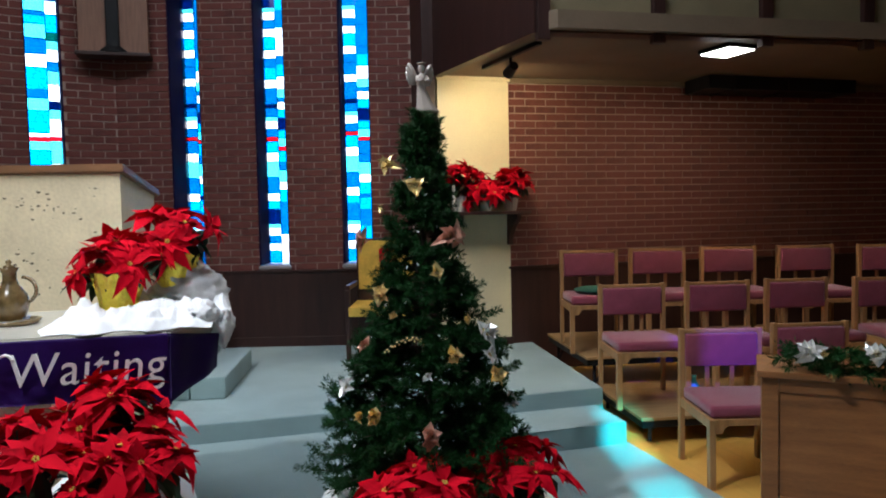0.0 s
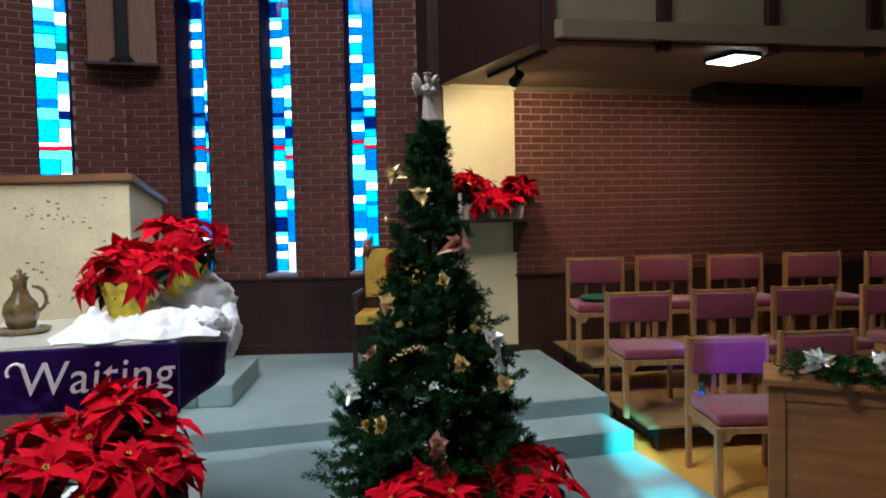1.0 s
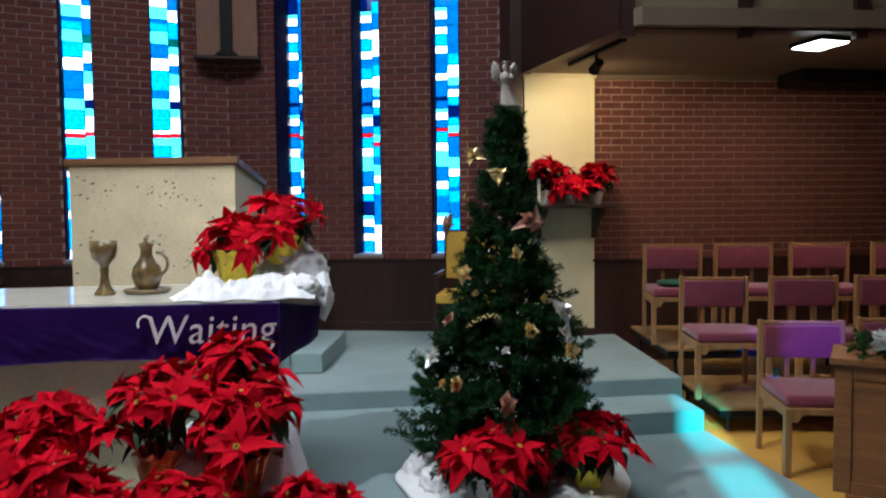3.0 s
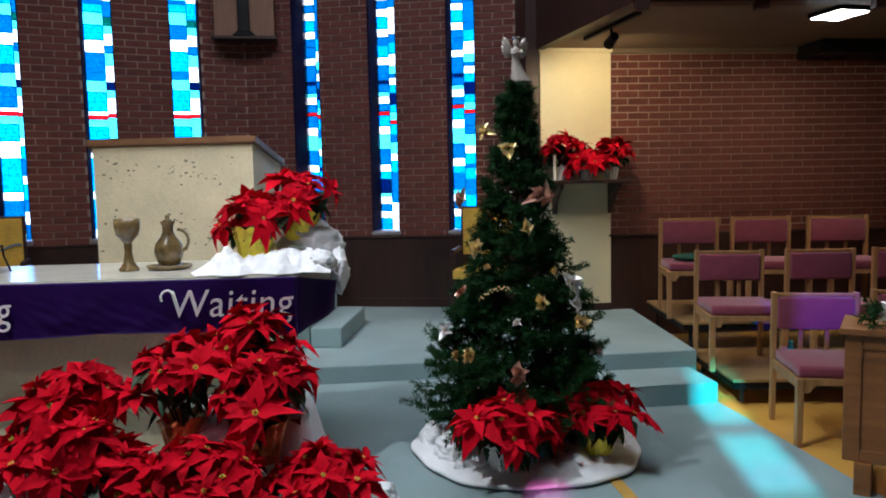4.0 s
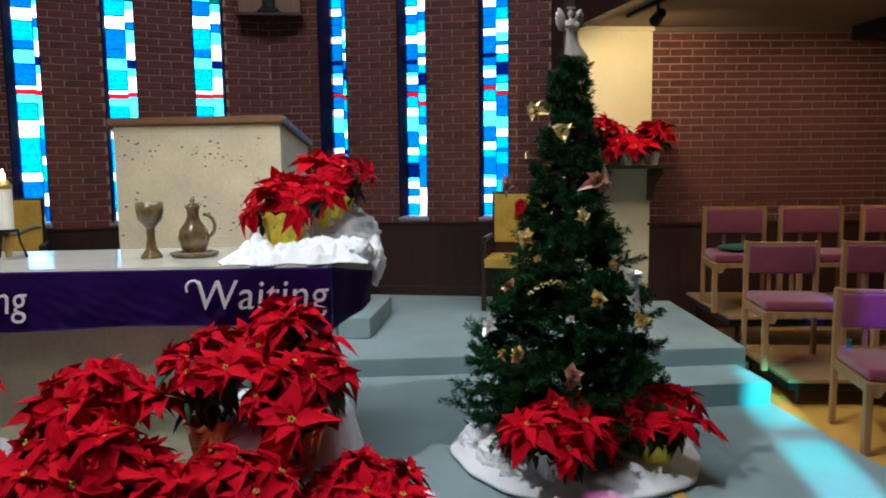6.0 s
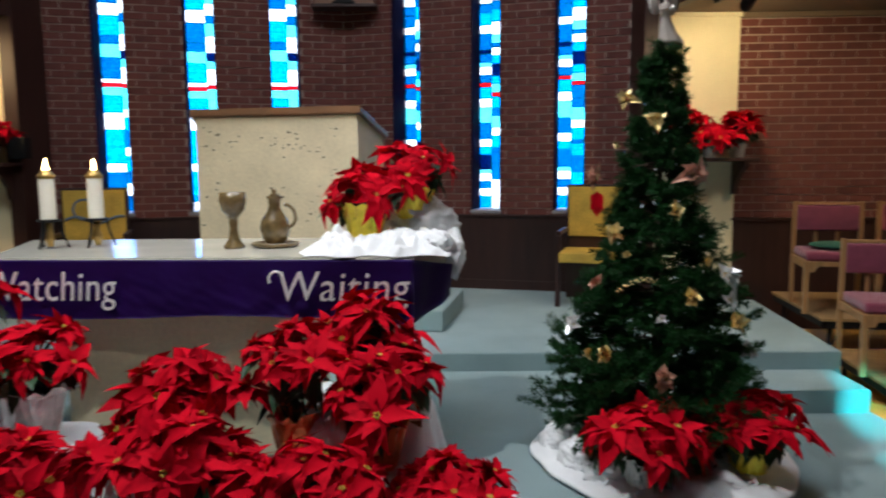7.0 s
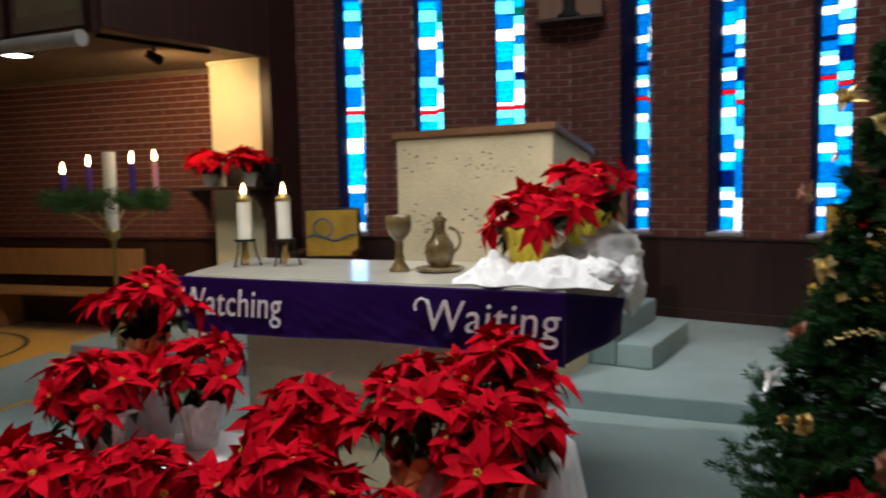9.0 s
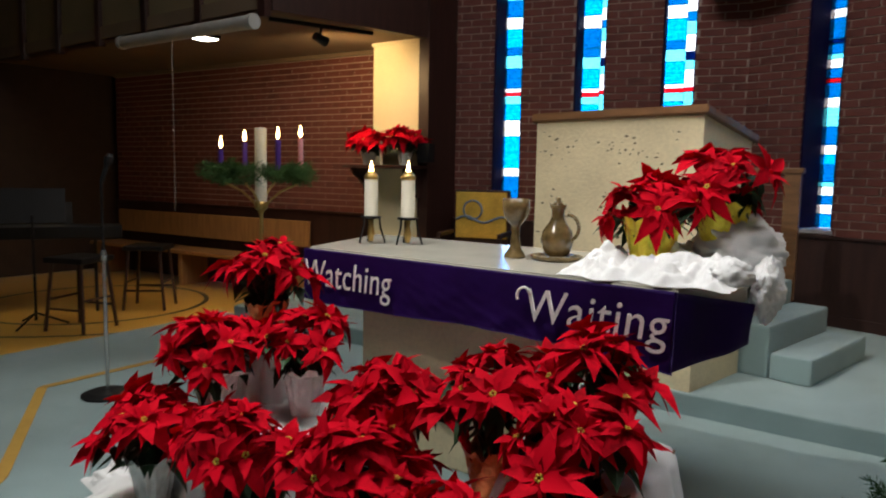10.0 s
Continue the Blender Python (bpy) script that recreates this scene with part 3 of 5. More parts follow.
def head_mesh(seed):
    rnd = random.Random(seed)
    b = bmesh.new()
    for count, ln, wd, tilt, dr in ((6, 0.126, 0.064, 0, 0.35), (6, 0.106, 0.054, 15, 0.3), (5, 0.085, 0.046, 30, 0.25), (4, 0.055, 0.028, 46, 0.2)):
        off = rnd.uniform(0, 360)
        for k in range(count):
            s = rnd.uniform(0.74, 1.2)
            m = pose(0, 0, rnd.uniform(-0.012, 0.008), 0, 0, off + 360 * k / count + rnd.uniform(-20, 20)) @ pose(0, 0.006, 0, tilt + rnd.uniform(-22, 18), rnd.uniform(-30, 30), 0)
            leaf(b, m, ln * s, wd * s, dr + rnd.uniform(-0.2, 0.35), rnd.uniform(0.1, 0.5), rnd)
    return mesh_of(b, "flower_head", RED, True)


HEADS = [head_mesh(k) for k in range(6)]
bud = bmesh.new()
for k in range(5):
    a = k * 1.257
    bmesh.ops.create_icosphere(bud, subdivisions=1, radius=0.005, matrix=Matrix.Translation((0.008 * math.cos(a), 0.008 * math.sin(a), 0.008)))
BUD = mesh_of(bud, "buds", YELLOW)


def foil_pot(b, r0, r1, h, flare, seg=36, seed=0):
    """A pot in crumpled wrap with a ragged flared rim."""
    rnd = random.Random(seed)
    rings = []
    for s in (0.0, 0.03, 0.35, 0.7, 0.92, 1.0, 1.12):
        ring = []
        for k in range(seg):
            a = 2 * math.pi * k / seg
            r = r0 + (r1 - r0) * min(s, 1) + (flare if s > 1 else 0) * rnd.uniform(0.5, 1.1)
            r += 0.006 * math.sin(k * 3.1 + seed) * s + rnd.uniform(-0.003, 0.003)
            ring.append(b.verts.new((r * math.cos(a), r * math.sin(a), h * s + (rnd.uniform(-0.012, 0.02) if s > 1 else 0))))
        rings.append(ring)
    for p, q in zip(rings, rings[1:]):
        for k in range(seg):
            b.faces.new((p[k], p[(k + 1) % seg], q[(k + 1) % seg], q[k]))
    b.faces.new(rings[0][::-1])
    soil = [b.verts.new((0.9 * r1 * math.cos(2 * math.pi * k / 12), 0.9 * r1 * math.sin(2 * math.pi * k / 12), h * 0.86)) for k in range(12)]
    b.faces.new(soil)


def poinsettia(x, y, z, zc, spread=0.21, heads=10, wrap=None, seed=0, label="", group="", pot=(0.055, 0.085, 0.14), tilt=(0, 0)):
    """A potted plant that stands at z; zc is the height of the middle of its crown."""
    rnd = random.Random(seed * 13 + 5)
    p = base("poinsettia", pose(x, y, z, 0, 0, 0), label, "poinsettia", group)
    b = bmesh.new()
    foil_pot(b, pot[0], pot[1], pot[2] * (1.2 if wrap is SLEEVE else 1.0), 0.055 if wrap is SLEEVE else 0.014, 28, seed=seed)
    part("pot", b, wrap or GOLDFOIL, p, smooth=False)
    top = max(zc - z, pot[2] + 0.05)
    stems, leaves = bmesh.new(), bmesh.new()
    spots = [(0.0, 0.0, 0.07)]
    heads += 1
    for k in range(heads - 1):
        a = 2.39996 * k + seed
        r = spread * math.sqrt((k + 1.2) / heads) * rnd.uniform(0.85, 1.1)
        spots.append((r * math.cos(a), r * math.sin(a), 0.06 - 0.105 * (r / spread) ** 2 + rnd.uniform(-0.06, 0.05)))
    for i, (hx, hy, hz) in enumerate(spots):
        rr = math.hypot(hx, hy)
        lean = 42 * rr / spread + rnd.uniform(-28, 28)
        az = math.degrees(math.atan2(hy, hx))
        s = rnd.uniform(0.78, 1.13) * min(1.15, spread / 0.2)
        hm = Matrix.Translation((hx, hy, top + hz)) @ pose(0, 0, 0, 0, 0, az) @ pose(0, 0, 0, 0, lean, 0) @ pose(0, 0, 0, 0, 0, rnd.uniform(0, 360)) @ Matrix.Scale(s, 4)
        h = shared("flower_head", HEADS[rnd.randrange(6)], p, hm)
        shared("bud", BUD, h, Matrix())
        rod(stems, (hx * 0.15, hy * 0.15, pot[2] * 0.8), (hx, hy, top + hz), 0.005, 0.003, 5)
        for _ in range(5):
            q = rnd.uniform(0.35, 0.92)
            am = rnd.uniform(0, 360)
            m = Matrix.Translation((hx * q, hy * q, pot[2] * 0.8 + (top + hz - pot[2] * 0.8) * q)) @ pose(0, 0, 0, 0, 0, am) @ pose(0, 0, 0, rnd.uniform(-45, 5), 0, 0)
            leaf(leaves, m, rnd.uniform(0.08, 0.13), rnd.uniform(0.045, 0.065), rnd.uniform(0.2, 0.6), 0.25, rnd)
    part("stalk", stems, STEM, p)["kind"] = "stuff"
    part("foliage", leaves, LEAFGREEN, p)["kind"] = "stuff"
    return p


# ---- tiered display in front of the altar ----
def cloth(b, fn, nu, nv):
    """A sheet over a grid, from fn(u, v) with u and v from 0 to 1."""
    g = [[b.verts.new(fn(i / nu, j / nv)) for j in range(nv + 1)] for i in range(nu + 1)]
    for i in range(nu):
        for j in range(nv):
            b.faces.new((g[i][j], g[i + 1][j], g[i + 1][j + 1], g[i][j + 1]))


def draped_box(name, lo, hi, label, flare=0.05, seed=1):
    """A stand hung with white cloth whose folds widen towards the floor."""
    d = base(name, pose(0.5 * (lo[0] + hi[0]), 0.5 * (lo[1] + hi[1]), lo[2]), label, "stand", "cloth-covered plant stands")
    hx, hy, h = 0.5 * (hi[0] - lo[0]), 0.5 * (hi[1] - lo[1]), hi[2] - lo[2]
    rnd = random.Random(seed)
    ph = [rnd.uniform(0, 6.28) for _ in range(3)]

    def fn(u, v):
        a = 2 * math.pi * u
        c, s = math.cos(a), math.sin(a)
        k = 1 / max(abs(c), abs(s))
        sx, sy = c * k * 0.5 + c * 0.55, s * k * 0.5 + s * 0.55
        if v < 0.3:
            q = v / 0.3
            return Vector((hx * sx * q, hy * sy * q, h + 0.004 * math.sin(9 * a) * q))
        q = (v - 0.3) / 0.7
        w = flare * q * (1 + 0.6 * math.sin(11 * a + ph[0]) + 0.4 * math.sin(19 * a + ph[1]))
        return Vector(((hx + w) * sx, (hy + w) * sy, h * (1 - q) + 0.004))
    b = bmesh.new()
    cloth(b, fn, 96, 14)
    bmesh.ops.remove_doubles(b, verts=b.verts, dist=0.0004)
    part("white_cloth", b, WHITECLOTH, d, smooth=True)
    b = bmesh.new()
    box(b, (-hx * 0.9, -hy * 0.9, 0.0), (hx * 0.9, hy * 0.9, h - 0.008), None, 0.004)
    part("stand_core", b, MIDWOOD, d)


draped_box("plant_stand", (-0.66, 2.30, P1), (-0.20, 2.78, 0.58), "tall box stand draped in white cloth under a red poinsettia", 0.06, 1)
draped_box("plant_stand", (-1.22, 2.10, P1), (-0.22, 2.36, 0.44), "low box stand draped in white cloth among red poinsettias", 0.05, 2)
draped_box("plant_stand", (-2.12, 2.44, P1), (-1.80, 2.76, 0.70), "tall box stand draped in white cloth beside the altar", 0.07, 3)
draped_box("plant_stand", (-2.02, 2.10, P1), (-1.42, 2.66, 0.47), "low box stand draped in white cloth with pleated folds", 0.06, 4)
draped_box("plant_stand", (-2.08, 1.84, P1), (-0.06, 2.20, 0.22), "low plinth covered with bunched white cloth", 0.15, 5)
ONSTAND = "red poinsettia in %s on the white-draped display"
GP = "poinsettias before the altar"
SHOW = [(-0.42, 2.55, 0.58, 0.86, 0.19, 9, SLEEVE), (-0.66, 2.36, 0.44, 0.82, 0.17, 8, COPPERFOIL), (-0.36, 2.27, 0.44, 0.74, 0.20, 11, COPPERFOIL),
        (-0.50, 1.98, 0.22, 0.53, 0.21, 11, SLEEVE), (-0.15, 2.08, 0.22, 0.47, 0.19, 10, GOLDFOIL), (-1.02, 2.33, 0.44, 0.71, 0.22, 12, SLEEVE),
        (-0.95, 2.04, 0.22, 0.58, 0.22, 12, SLEEVE), (-1.96, 2.60, 0.70, 1.02, 0.19, 10, COPPERFOIL), (-1.60, 2.48, 0.47, 0.79, 0.19, 10, SLEEVE),
        (-1.84, 2.24, 0.47, 0.77, 0.21, 11, SLEEVE), (-1.86, 1.98, 0.22, 0.53, 0.20, 11, SLEEVE), (-1.35, 1.98, 0.22, 0.58, 0.21, 11, GOLDFOIL), (-0.72, 2.02, 0.22, 0.47, 0.17, 8, SLEEVE)]
for k, (x, y, z, zc, sp, hd, wr) in enumerate(SHOW):
    poinsettia(x, y, z, zc, 0.97 * sp, hd, wr, k, ONSTAND % {SLEEVE: "a crinkled clear sleeve", COPPERFOIL: "copper foil", GOLDFOIL: "gold foil"}[wr], GP)
poinsettia(0.64, 2.66, P1 + 0.02, 0.42, 0.22, 12, WHITEPOT, 31, "large red poinsettia on the white tree skirt", "poinsettias under the tree", pot=(0.06, 0.085, 0.12))
poinsettia(1.10, 2.75, P1 + 0.02, 0.42, 0.21, 11, GOLDFOIL, 32, "red poinsettia in gold foil on the white tree skirt", "poinsettias under the tree", pot=(0.06, 0.085, 0.12))


# ---- on the altar ----
TOP = 1.07
ban = base("altar_banner", pose(0, 0, 0), "purple satin banner with silver-white lettering on the altar front", "banner")


def hang(u, v):
    x = -2.05 + 1.79 * u
    y = 2.908 - 0.0975 * u
    w = 0.007 * math.sin(23 * u + 2 * v) + 0.010 * noise.noise((u * 16 + 3 * v, v * 2.2, 1)) + 0.006 * noise.noise((u * 34 - 6 * v, v * 5, 4))
    drop = 0.238 + (0.06 * max(0, u - 0.9) / 0.1 * 0.4) + 0.008 * math.sin(8 * u)
    return Vector((x, y - 0.012 * v + w * v, 1.064 - drop * v))


b = bmesh.new()
cloth(b, hang, 160, 22)
bmesh.ops.solidify(b, geom=list(b.faces), thickness=0.003)
part("fabric", b, PURPLE, ban, smooth=True)
b = bmesh.new()


def hang_side(u, v):
    return Vector((-0.268 + 0.172 * u + 0.010 * math.sin(9 * u + 2 * v) * u, 2.802 - 0.012 * v + 0.345 * u + 0.006 * v * u, 1.064 - 0.065 * u - (0.262 - 0.12 * u) * v))


cloth(b, hang_side, 30, 8)
bmesh.ops.solidify(b, geom=list(b.faces), thickness=0.003)
part("side_drop", b, PURPLE, ban, smooth=True)
for word, x0, wide in (("Watching", -2.03, 0.55), ("Waiting", -0.815, 0.53)):
    cu = bpy.data.curves.new("lettering", "FONT")
    cu.body, cu.size, cu.shear, cu.extrude, cu.space_character, cu.offset = word, 0.174, 0.12, 0.0015, 1.05, -0.0002
    cu.materials.append(LETTER)
    tx = new("lettering", cu)
    bpy.context.view_layer.update()
    tx.parent = ban
    tx.matrix_basis = pose(x0, 2.884 - 0.0545 * (x0 + 2.05), 0.90, 90, 0, 0) @ pose(0, 0, 0, 0, -3.1, 0) @ Matrix.Diagonal((wide / max(tx.dimensions.x, 0.01), 1, 1, 1))

# the curled flourish before the capital
b = bmesh.new()
curl = [Vector((0.030 * math.cos(radians(a)) * (1.0 - 0.0012 * (200 - a)), 0.0, 0.030 * math.sin(radians(a)))) for a in range(215, 5, -15)]
for p, q in zip(curl, curl[1:]):
    rod(b, p, q, 0.0055, None, 6)
part("flourish", b, LETTER, ban, smooth=True).matrix_basis = pose(-0.812, 2.812, 0.990)

cl = base("white_altar_cloth", pose(-0.4, 3.4, TOP), "bunched white cloth on the altar top and over its end", "cloth")
rndc = random.Random(3)


def bunch(u, v):
    x = -0.73 + 0.62 * u + 0.025 * math.sin(14 * v + 1) * (1 - u)
    y = 2.85 + 0.64 * v + 0.03 * math.sin(17 * u) * (1 - v)
    e = min(1.0, 6 * min(u, 1 - u, 1.2 * v, 1.0 - v * 0.6))
    h = 0.055 + 0.05 * noise.noise((x * 9, y * 7, 1.0)) + 0.07 * abs(noise.noise((x * 17, y * 12, 4.0))) - 0.03 * abs(noise.noise((x * 38, y * 26, 9.0)))
    return Vector((x + 0.012 * noise.noise((y * 20, x * 8, 2)), y + 0.02 * noise.noise((x * 16, 3, y * 6)), TOP + 0.004 + max(0.0, h) * e))


b = bmesh.new()
cloth(b, bunch, 110, 80)
part("top_cloth", b, WHITECLOTH, cl, smooth=True).matrix_parent_inverse = cl.matrix_world.inverted()


def lump(name, c, rad, floor, seed, to=None):
    """A puffed, creased gather of cloth round c."""
    b = bmesh.new()
    bmesh.ops.create_uvsphere(b, u_segments=64, v_segments=40, radius=1.0)
    for v in b.verts:
        n = v.co.normalized()
        r = 1 + 0.2 * noise.noise(n * 2.1 + Vector((seed, 0, 0))) + 0.2 * abs(noise.noise(n * 4.5 + Vector((0, seed, 0)))) - 0.16 * abs(noise.noise(n * 9 + Vector((0, 0, seed))))
        v.co = Vector((c[0] + rad[0] * n.x * r, c[1] + rad[1] * n.y * r, max(floor, c[2] + rad[2] * n.z * r)))
    part(name, b, WHITECLOTH, to or cl, smooth=True).matrix_parent_inverse = (to or cl).matrix_world.inverted()


fc = base("bunched_cloth", pose(0.05, 2.48, P1), "bunched white cloth on the carpet beside the plant display", "cloth")
lump("cloth_fold", (0.03, 2.46, P1 + 0.03), (0.12, 0.10, 0.075), P1 + 0.003, 2.0, fc)
lump("cloth_fold", (-0.07, 2.58, P1 + 0.03), (0.10, 0.12, 0.09), P1 + 0.003, 7.0, fc)
lc = base("bunched_cloth", pose(-2.3, 2.12, P1), "bunched white cloth lying at the corner of the plant display", "cloth")
lump("cloth_fold", (-2.30, 2.16, P1 + 0.02), (0.13, 0.07, 0.05), P1 + 0.003, 12.0, lc)
lump("cloth_fold", (-2.24, 2.04, P1 + 0.02), (0.13, 0.06, 0.045), P1 + 0.003, 15.0, lc)
lump("gathered_cloth", (-0.22, 3.46, TOP + 0.08), (0.16, 0.20, 0.13), TOP + 0.003, 1.0)
lump("end_fall", (-0.085, 3.30, 1.03), (0.05, 0.17, 0.11), 0.90, 5.0)
lump("front_fold", (-0.16, 3.05, TOP + 0.03), (0.07, 0.12, 0.06), TOP + 0.003, 9.0)
poinsettia(-0.49, 3.22, TOP + 0.05, 1.33, 0.19, 10, GOLDFOIL, 41, "red poinsettia in shiny gold foil on the altar cloth", "poinsettias on the altar", pot=(0.075, 0.105, 0.125))
poinsettia(-0.28, 3.38, TOP + 0.12, 1.43, 0.19, 9, GOLDFOIL, 42, "red poinsettia in shiny gold foil raised on gathered cloth", "poinsettias on the altar", pot=(0.07, 0.10, 0.125))

b = bmesh.new()
lathe(b, [(0.048, 0), (0.046, 0.012), (0.026, 0.04), (0.017, 0.09), (0.020, 0.125), (0.018, 0.135), (0.03, 0.15), (0.052, 0.175), (0.060, 0.215), (0.060, 0.255), (0.054, 0.255), (0.05, 0.19), (0.02, 0.165)], 28)
ch = new("chalice", mesh_of(b, "chalice", CERAMIC, True))
ch.matrix_world = pose(-1.095, 3.24, TOP)
tagged(ch, "olive-brown glazed stoneware chalice on the altar", "chalice")
jug = base("flagon", pose(-0.915, 3.28, TOP + 0.02), "olive-brown glazed stoneware flagon with a handle and stopper", "jug")
b = bmesh.new()
lathe(b, [(0.048, 0), (0.062, 0.03), (0.070, 0.065), (0.062, 0.105), (0.036, 0.14), (0.026, 0.165), (0.027, 0.195), (0.037, 0.215), (0.031, 0.216), (0.02, 0.18)], 28)
part("body", b, CERAMIC, jug, smooth=True)
b = bmesh.new()
prev = None
for k in range(13):
    a = -1.35 + 2.9 * k / 12
    q = Vector((0.045 + 0.052 * math.cos(a), 0, 0.12 + 0.055 * math.sin(a)))
    if prev is not None:
        rod(b, prev, q, 0.008)
    prev = q
part("handle", b, CERAMIC, jug, smooth=True)
b = bmesh.new()
lathe(b, [(0.02, 0.212), (0.022, 0.222), (0.008, 0.228), (0.013, 0.24), (0.004, 0.25)], 14)
part("stopper", b, CERAMIC, jug, smooth=True)
b = bmesh.new()
lathe(b, [(0.09, 0), (0.105, 0.006), (0.110, 0.02), (0.104, 0.02), (0.09, 0.01)], 32)
tr = new("tray", mesh_of(b, "tray", CERAMIC, True))
tr.matrix_world = pose(-0.915, 3.28, TOP)
tagged(tr, "round brown stoneware tray under the flagon", "tray")


def flame(parent, z, r=0.008, h=0.05):
    b = bmesh.new()
    lathe(b, [(r * 0.4, z), (r, z + h * 0.25), (r * 0.75, z + h * 0.55), (r * 0.1, z + h)], 12)
    part("flame", b, FLAME, parent, "lit candle flame", True)


def candle(x, y, z, r, h, wax, label, group, lit=True, name="candle"):
    c = base(name, pose(x, y, z), label, "candle", group)
    b = bmesh.new()
    lathe(b, [(r, 0), (r, h - 0.004), (r * 0.9, h), (r * 0.4, h - 0.006)], 20)
    part("wax", b, wax, c, smooth=False)
    b = bmesh.new()
    rod(b, (0, 0, h - 0.008), (0, 0, h + 0.014), 0.0015)
    part("wick", b, BLACK, c)
    if lit:
        flame(c, h + 0.008, 0.012, 0.07)
    return c


for x, y in ((-1.95, 3.27), (-1.76, 3.33)):
    st = base("candle_stand", pose(x, y, TOP), "black wrought-iron tripod candle holder on the altar", "candle holder", "altar candles")
    for k in range(3):
        a = 2.094 * k + 0.4
        b = bmesh.new()
        pts = [Vector((r * math.cos(a), r * math.sin(a), z)) for r, z in ((0.075, 0.004), (0.068, 0.03), (0.05, 0.08), (0.045, 0.13))]
        for p, q in zip(pts, pts[1:]):
            rod(b, p, q, 0.005)
        part("leg", b, BLACK, st)
    b = bmesh.new()
    lathe(b, [(0.048, 0.125), (0.052, 0.13), (0.052, 0.136), (0.046, 0.136)], 20)
    part("dish", b, BLACK, st)
    b = bmesh.new()
    lathe(b, [(0.012, 0.01), (0.02, 0.05), (0.012, 0.09), (0.016, 0.125)], 12)
    part("knop", b, BRASS, st, "brass knop", True)
    c = candle(x, y, TOP + 0.137, 0.034, 0.20, WAX, "lit thick ivory candle with a brass follower", "altar candles")
    b = bmesh.new()
    lathe(b, [(0.036, 0.185), (0.037, 0.20), (0.018, 0.225), (0.012, 0.222)], 20)
    part("follower", b, BRASS, c, "brass candle follower", True)


# ---- Christmas tree ----
TX, TY, TB = 0.80, 3.05, P1
tree = base("christmas_tree", pose(TX, TY, TB), "dark green artificial Christmas tree with ornaments, on a white skirt", "christmas tree")
b = bmesh.new()
rod(b, (0, 0, 0.0), (0, 0, 1.82), 0.022, 0.008, 10)
part("trunk", b, BARK, tree)
b = bmesh.new()
for k in range(4):
    rod(b, (0, 0, 0.10), (0.2 * math.cos(k * 1.57), 0.2 * math.sin(k * 1.57), 0.01), 0.008)
part("foot", b, BLACK, tree)


def tree_radius(z):
    return float(np.interp(z, (0.05, 0.14, 0.30, 0.53, 0.95, 1.2, 1.37, 1.65, 1.86), (0.37, 0.43, 0.425, 0.37, 0.22, 0.15, 0.11, 0.06, 0.035)))


def needle_mesh(name, stems, per_m, length, width, seed, rad):
    """Needles set all round each twig (a, b), as one mesh of thin blades."""
    rs = np.random.RandomState(seed)
    P, D = [], []
    for a, c in stems:
        a, c = np.array(a), np.array(c)
        ln = np.linalg.norm(c - a)
        n = max(6, int(per_m * ln))
        s = rs.rand(n, 1)
        d = (c - a) / max(ln, 1e-6)
        r = rs.randn(n, 3)
        r -= (r @ d)[:, None] * d
        r /= np.linalg.norm(r, axis=1)[:, None] + 1e-9
        P.append(a + (c - a) * s)
        D.append(0.62 * d + 0.8 * r)
    P, D = np.concatenate(P), np.concatenate(D)
    D /= np.linalg.norm(D, axis=1)[:, None]
    side = np.cross(D, rs.randn(*D.shape))
    side /= np.linalg.norm(side, axis=1)[:, None] + 1e-9
    L = length * (0.7 + 0.6 * rs.rand(len(P), 1))
    v = np.stack([P, P + D * L * 0.45 + side * width, P + D * L, P + D * L * 0.45 - side * width], 1).reshape(-1, 3)
    f = np.arange(len(v)).reshape(-1, 4)
    me = bpy.data.meshes.new(name)
    me.from_pydata(v.tolist(), [], f.tolist())
    me.materials.append(NEEDLE)
    return me


rt = random.Random(11)
twigs, branches = [], bmesh.new()
z = 0.12
while z < 1.76:
    R = tree_radius(z)
    n = max(7, int(10 + 28 * R))
    off = rt.uniform(0, 6.28)
    for k in range(n):
        a = off + 6.283 * k / n + rt.uniform(-0.2, 0.2)
        r = R * rt.choice((0.68, 0.82, 0.95, 1.0, 1.08, 1.17)) * rt.uniform(0.95, 1.05)
        z0 = z + rt.uniform(-0.035, 0.035)
        up = 0.02 + 0.10 * (z / 1.9)
        tip = Vector((r * math.cos(a), r * math.sin(a), z0 + up * rt.uniform(0.0, 1.4) - 0.03))
        root = Vector((0.02 * math.cos(a), 0.02 * math.sin(a), z0 + 0.01))
        rod(branches, root, tip, 0.004, 0.002, 4)
        twigs.append((root.lerp(tip, 0.3), tip))
        # sprays of short shoots, close together towards the tip
        for _ in range(7 + int(12 * R)):
            f = rt.uniform(0.0, 1.0) ** 0.6
            q = root.lerp(tip, 0.35 + 0.63 * f)
            a2 = a + rt.choice((-1, 1)) * rt.uniform(0.3, 1.0)
            ln = rt.uniform(0.05, 0.095) * min(1.0, 0.36 + 1.8 * R)
            twigs.append((q, q + Vector((ln * math.cos(a2), ln * math.sin(a2), rt.uniform(-0.035, 0.05)))))
    z += 0.075
for _ in range(10):
    twigs.append((Vector((0, 0, 1.70)), Vector((rt.uniform(-0.07, 0.07), rt.uniform(-0.07, 0.07), rt.uniform(1.76, 1.82)))))
part("branch_frame", branches, BARK, tree)["kind"] = "stuff"
ob = new("needles", needle_mesh("needles", [(tuple(a), tuple(c)) for a, c in twigs], 760, 0.028, 0.0021, 4, 0.5))
ob.parent = tree
ob["kind"] = "stuff"


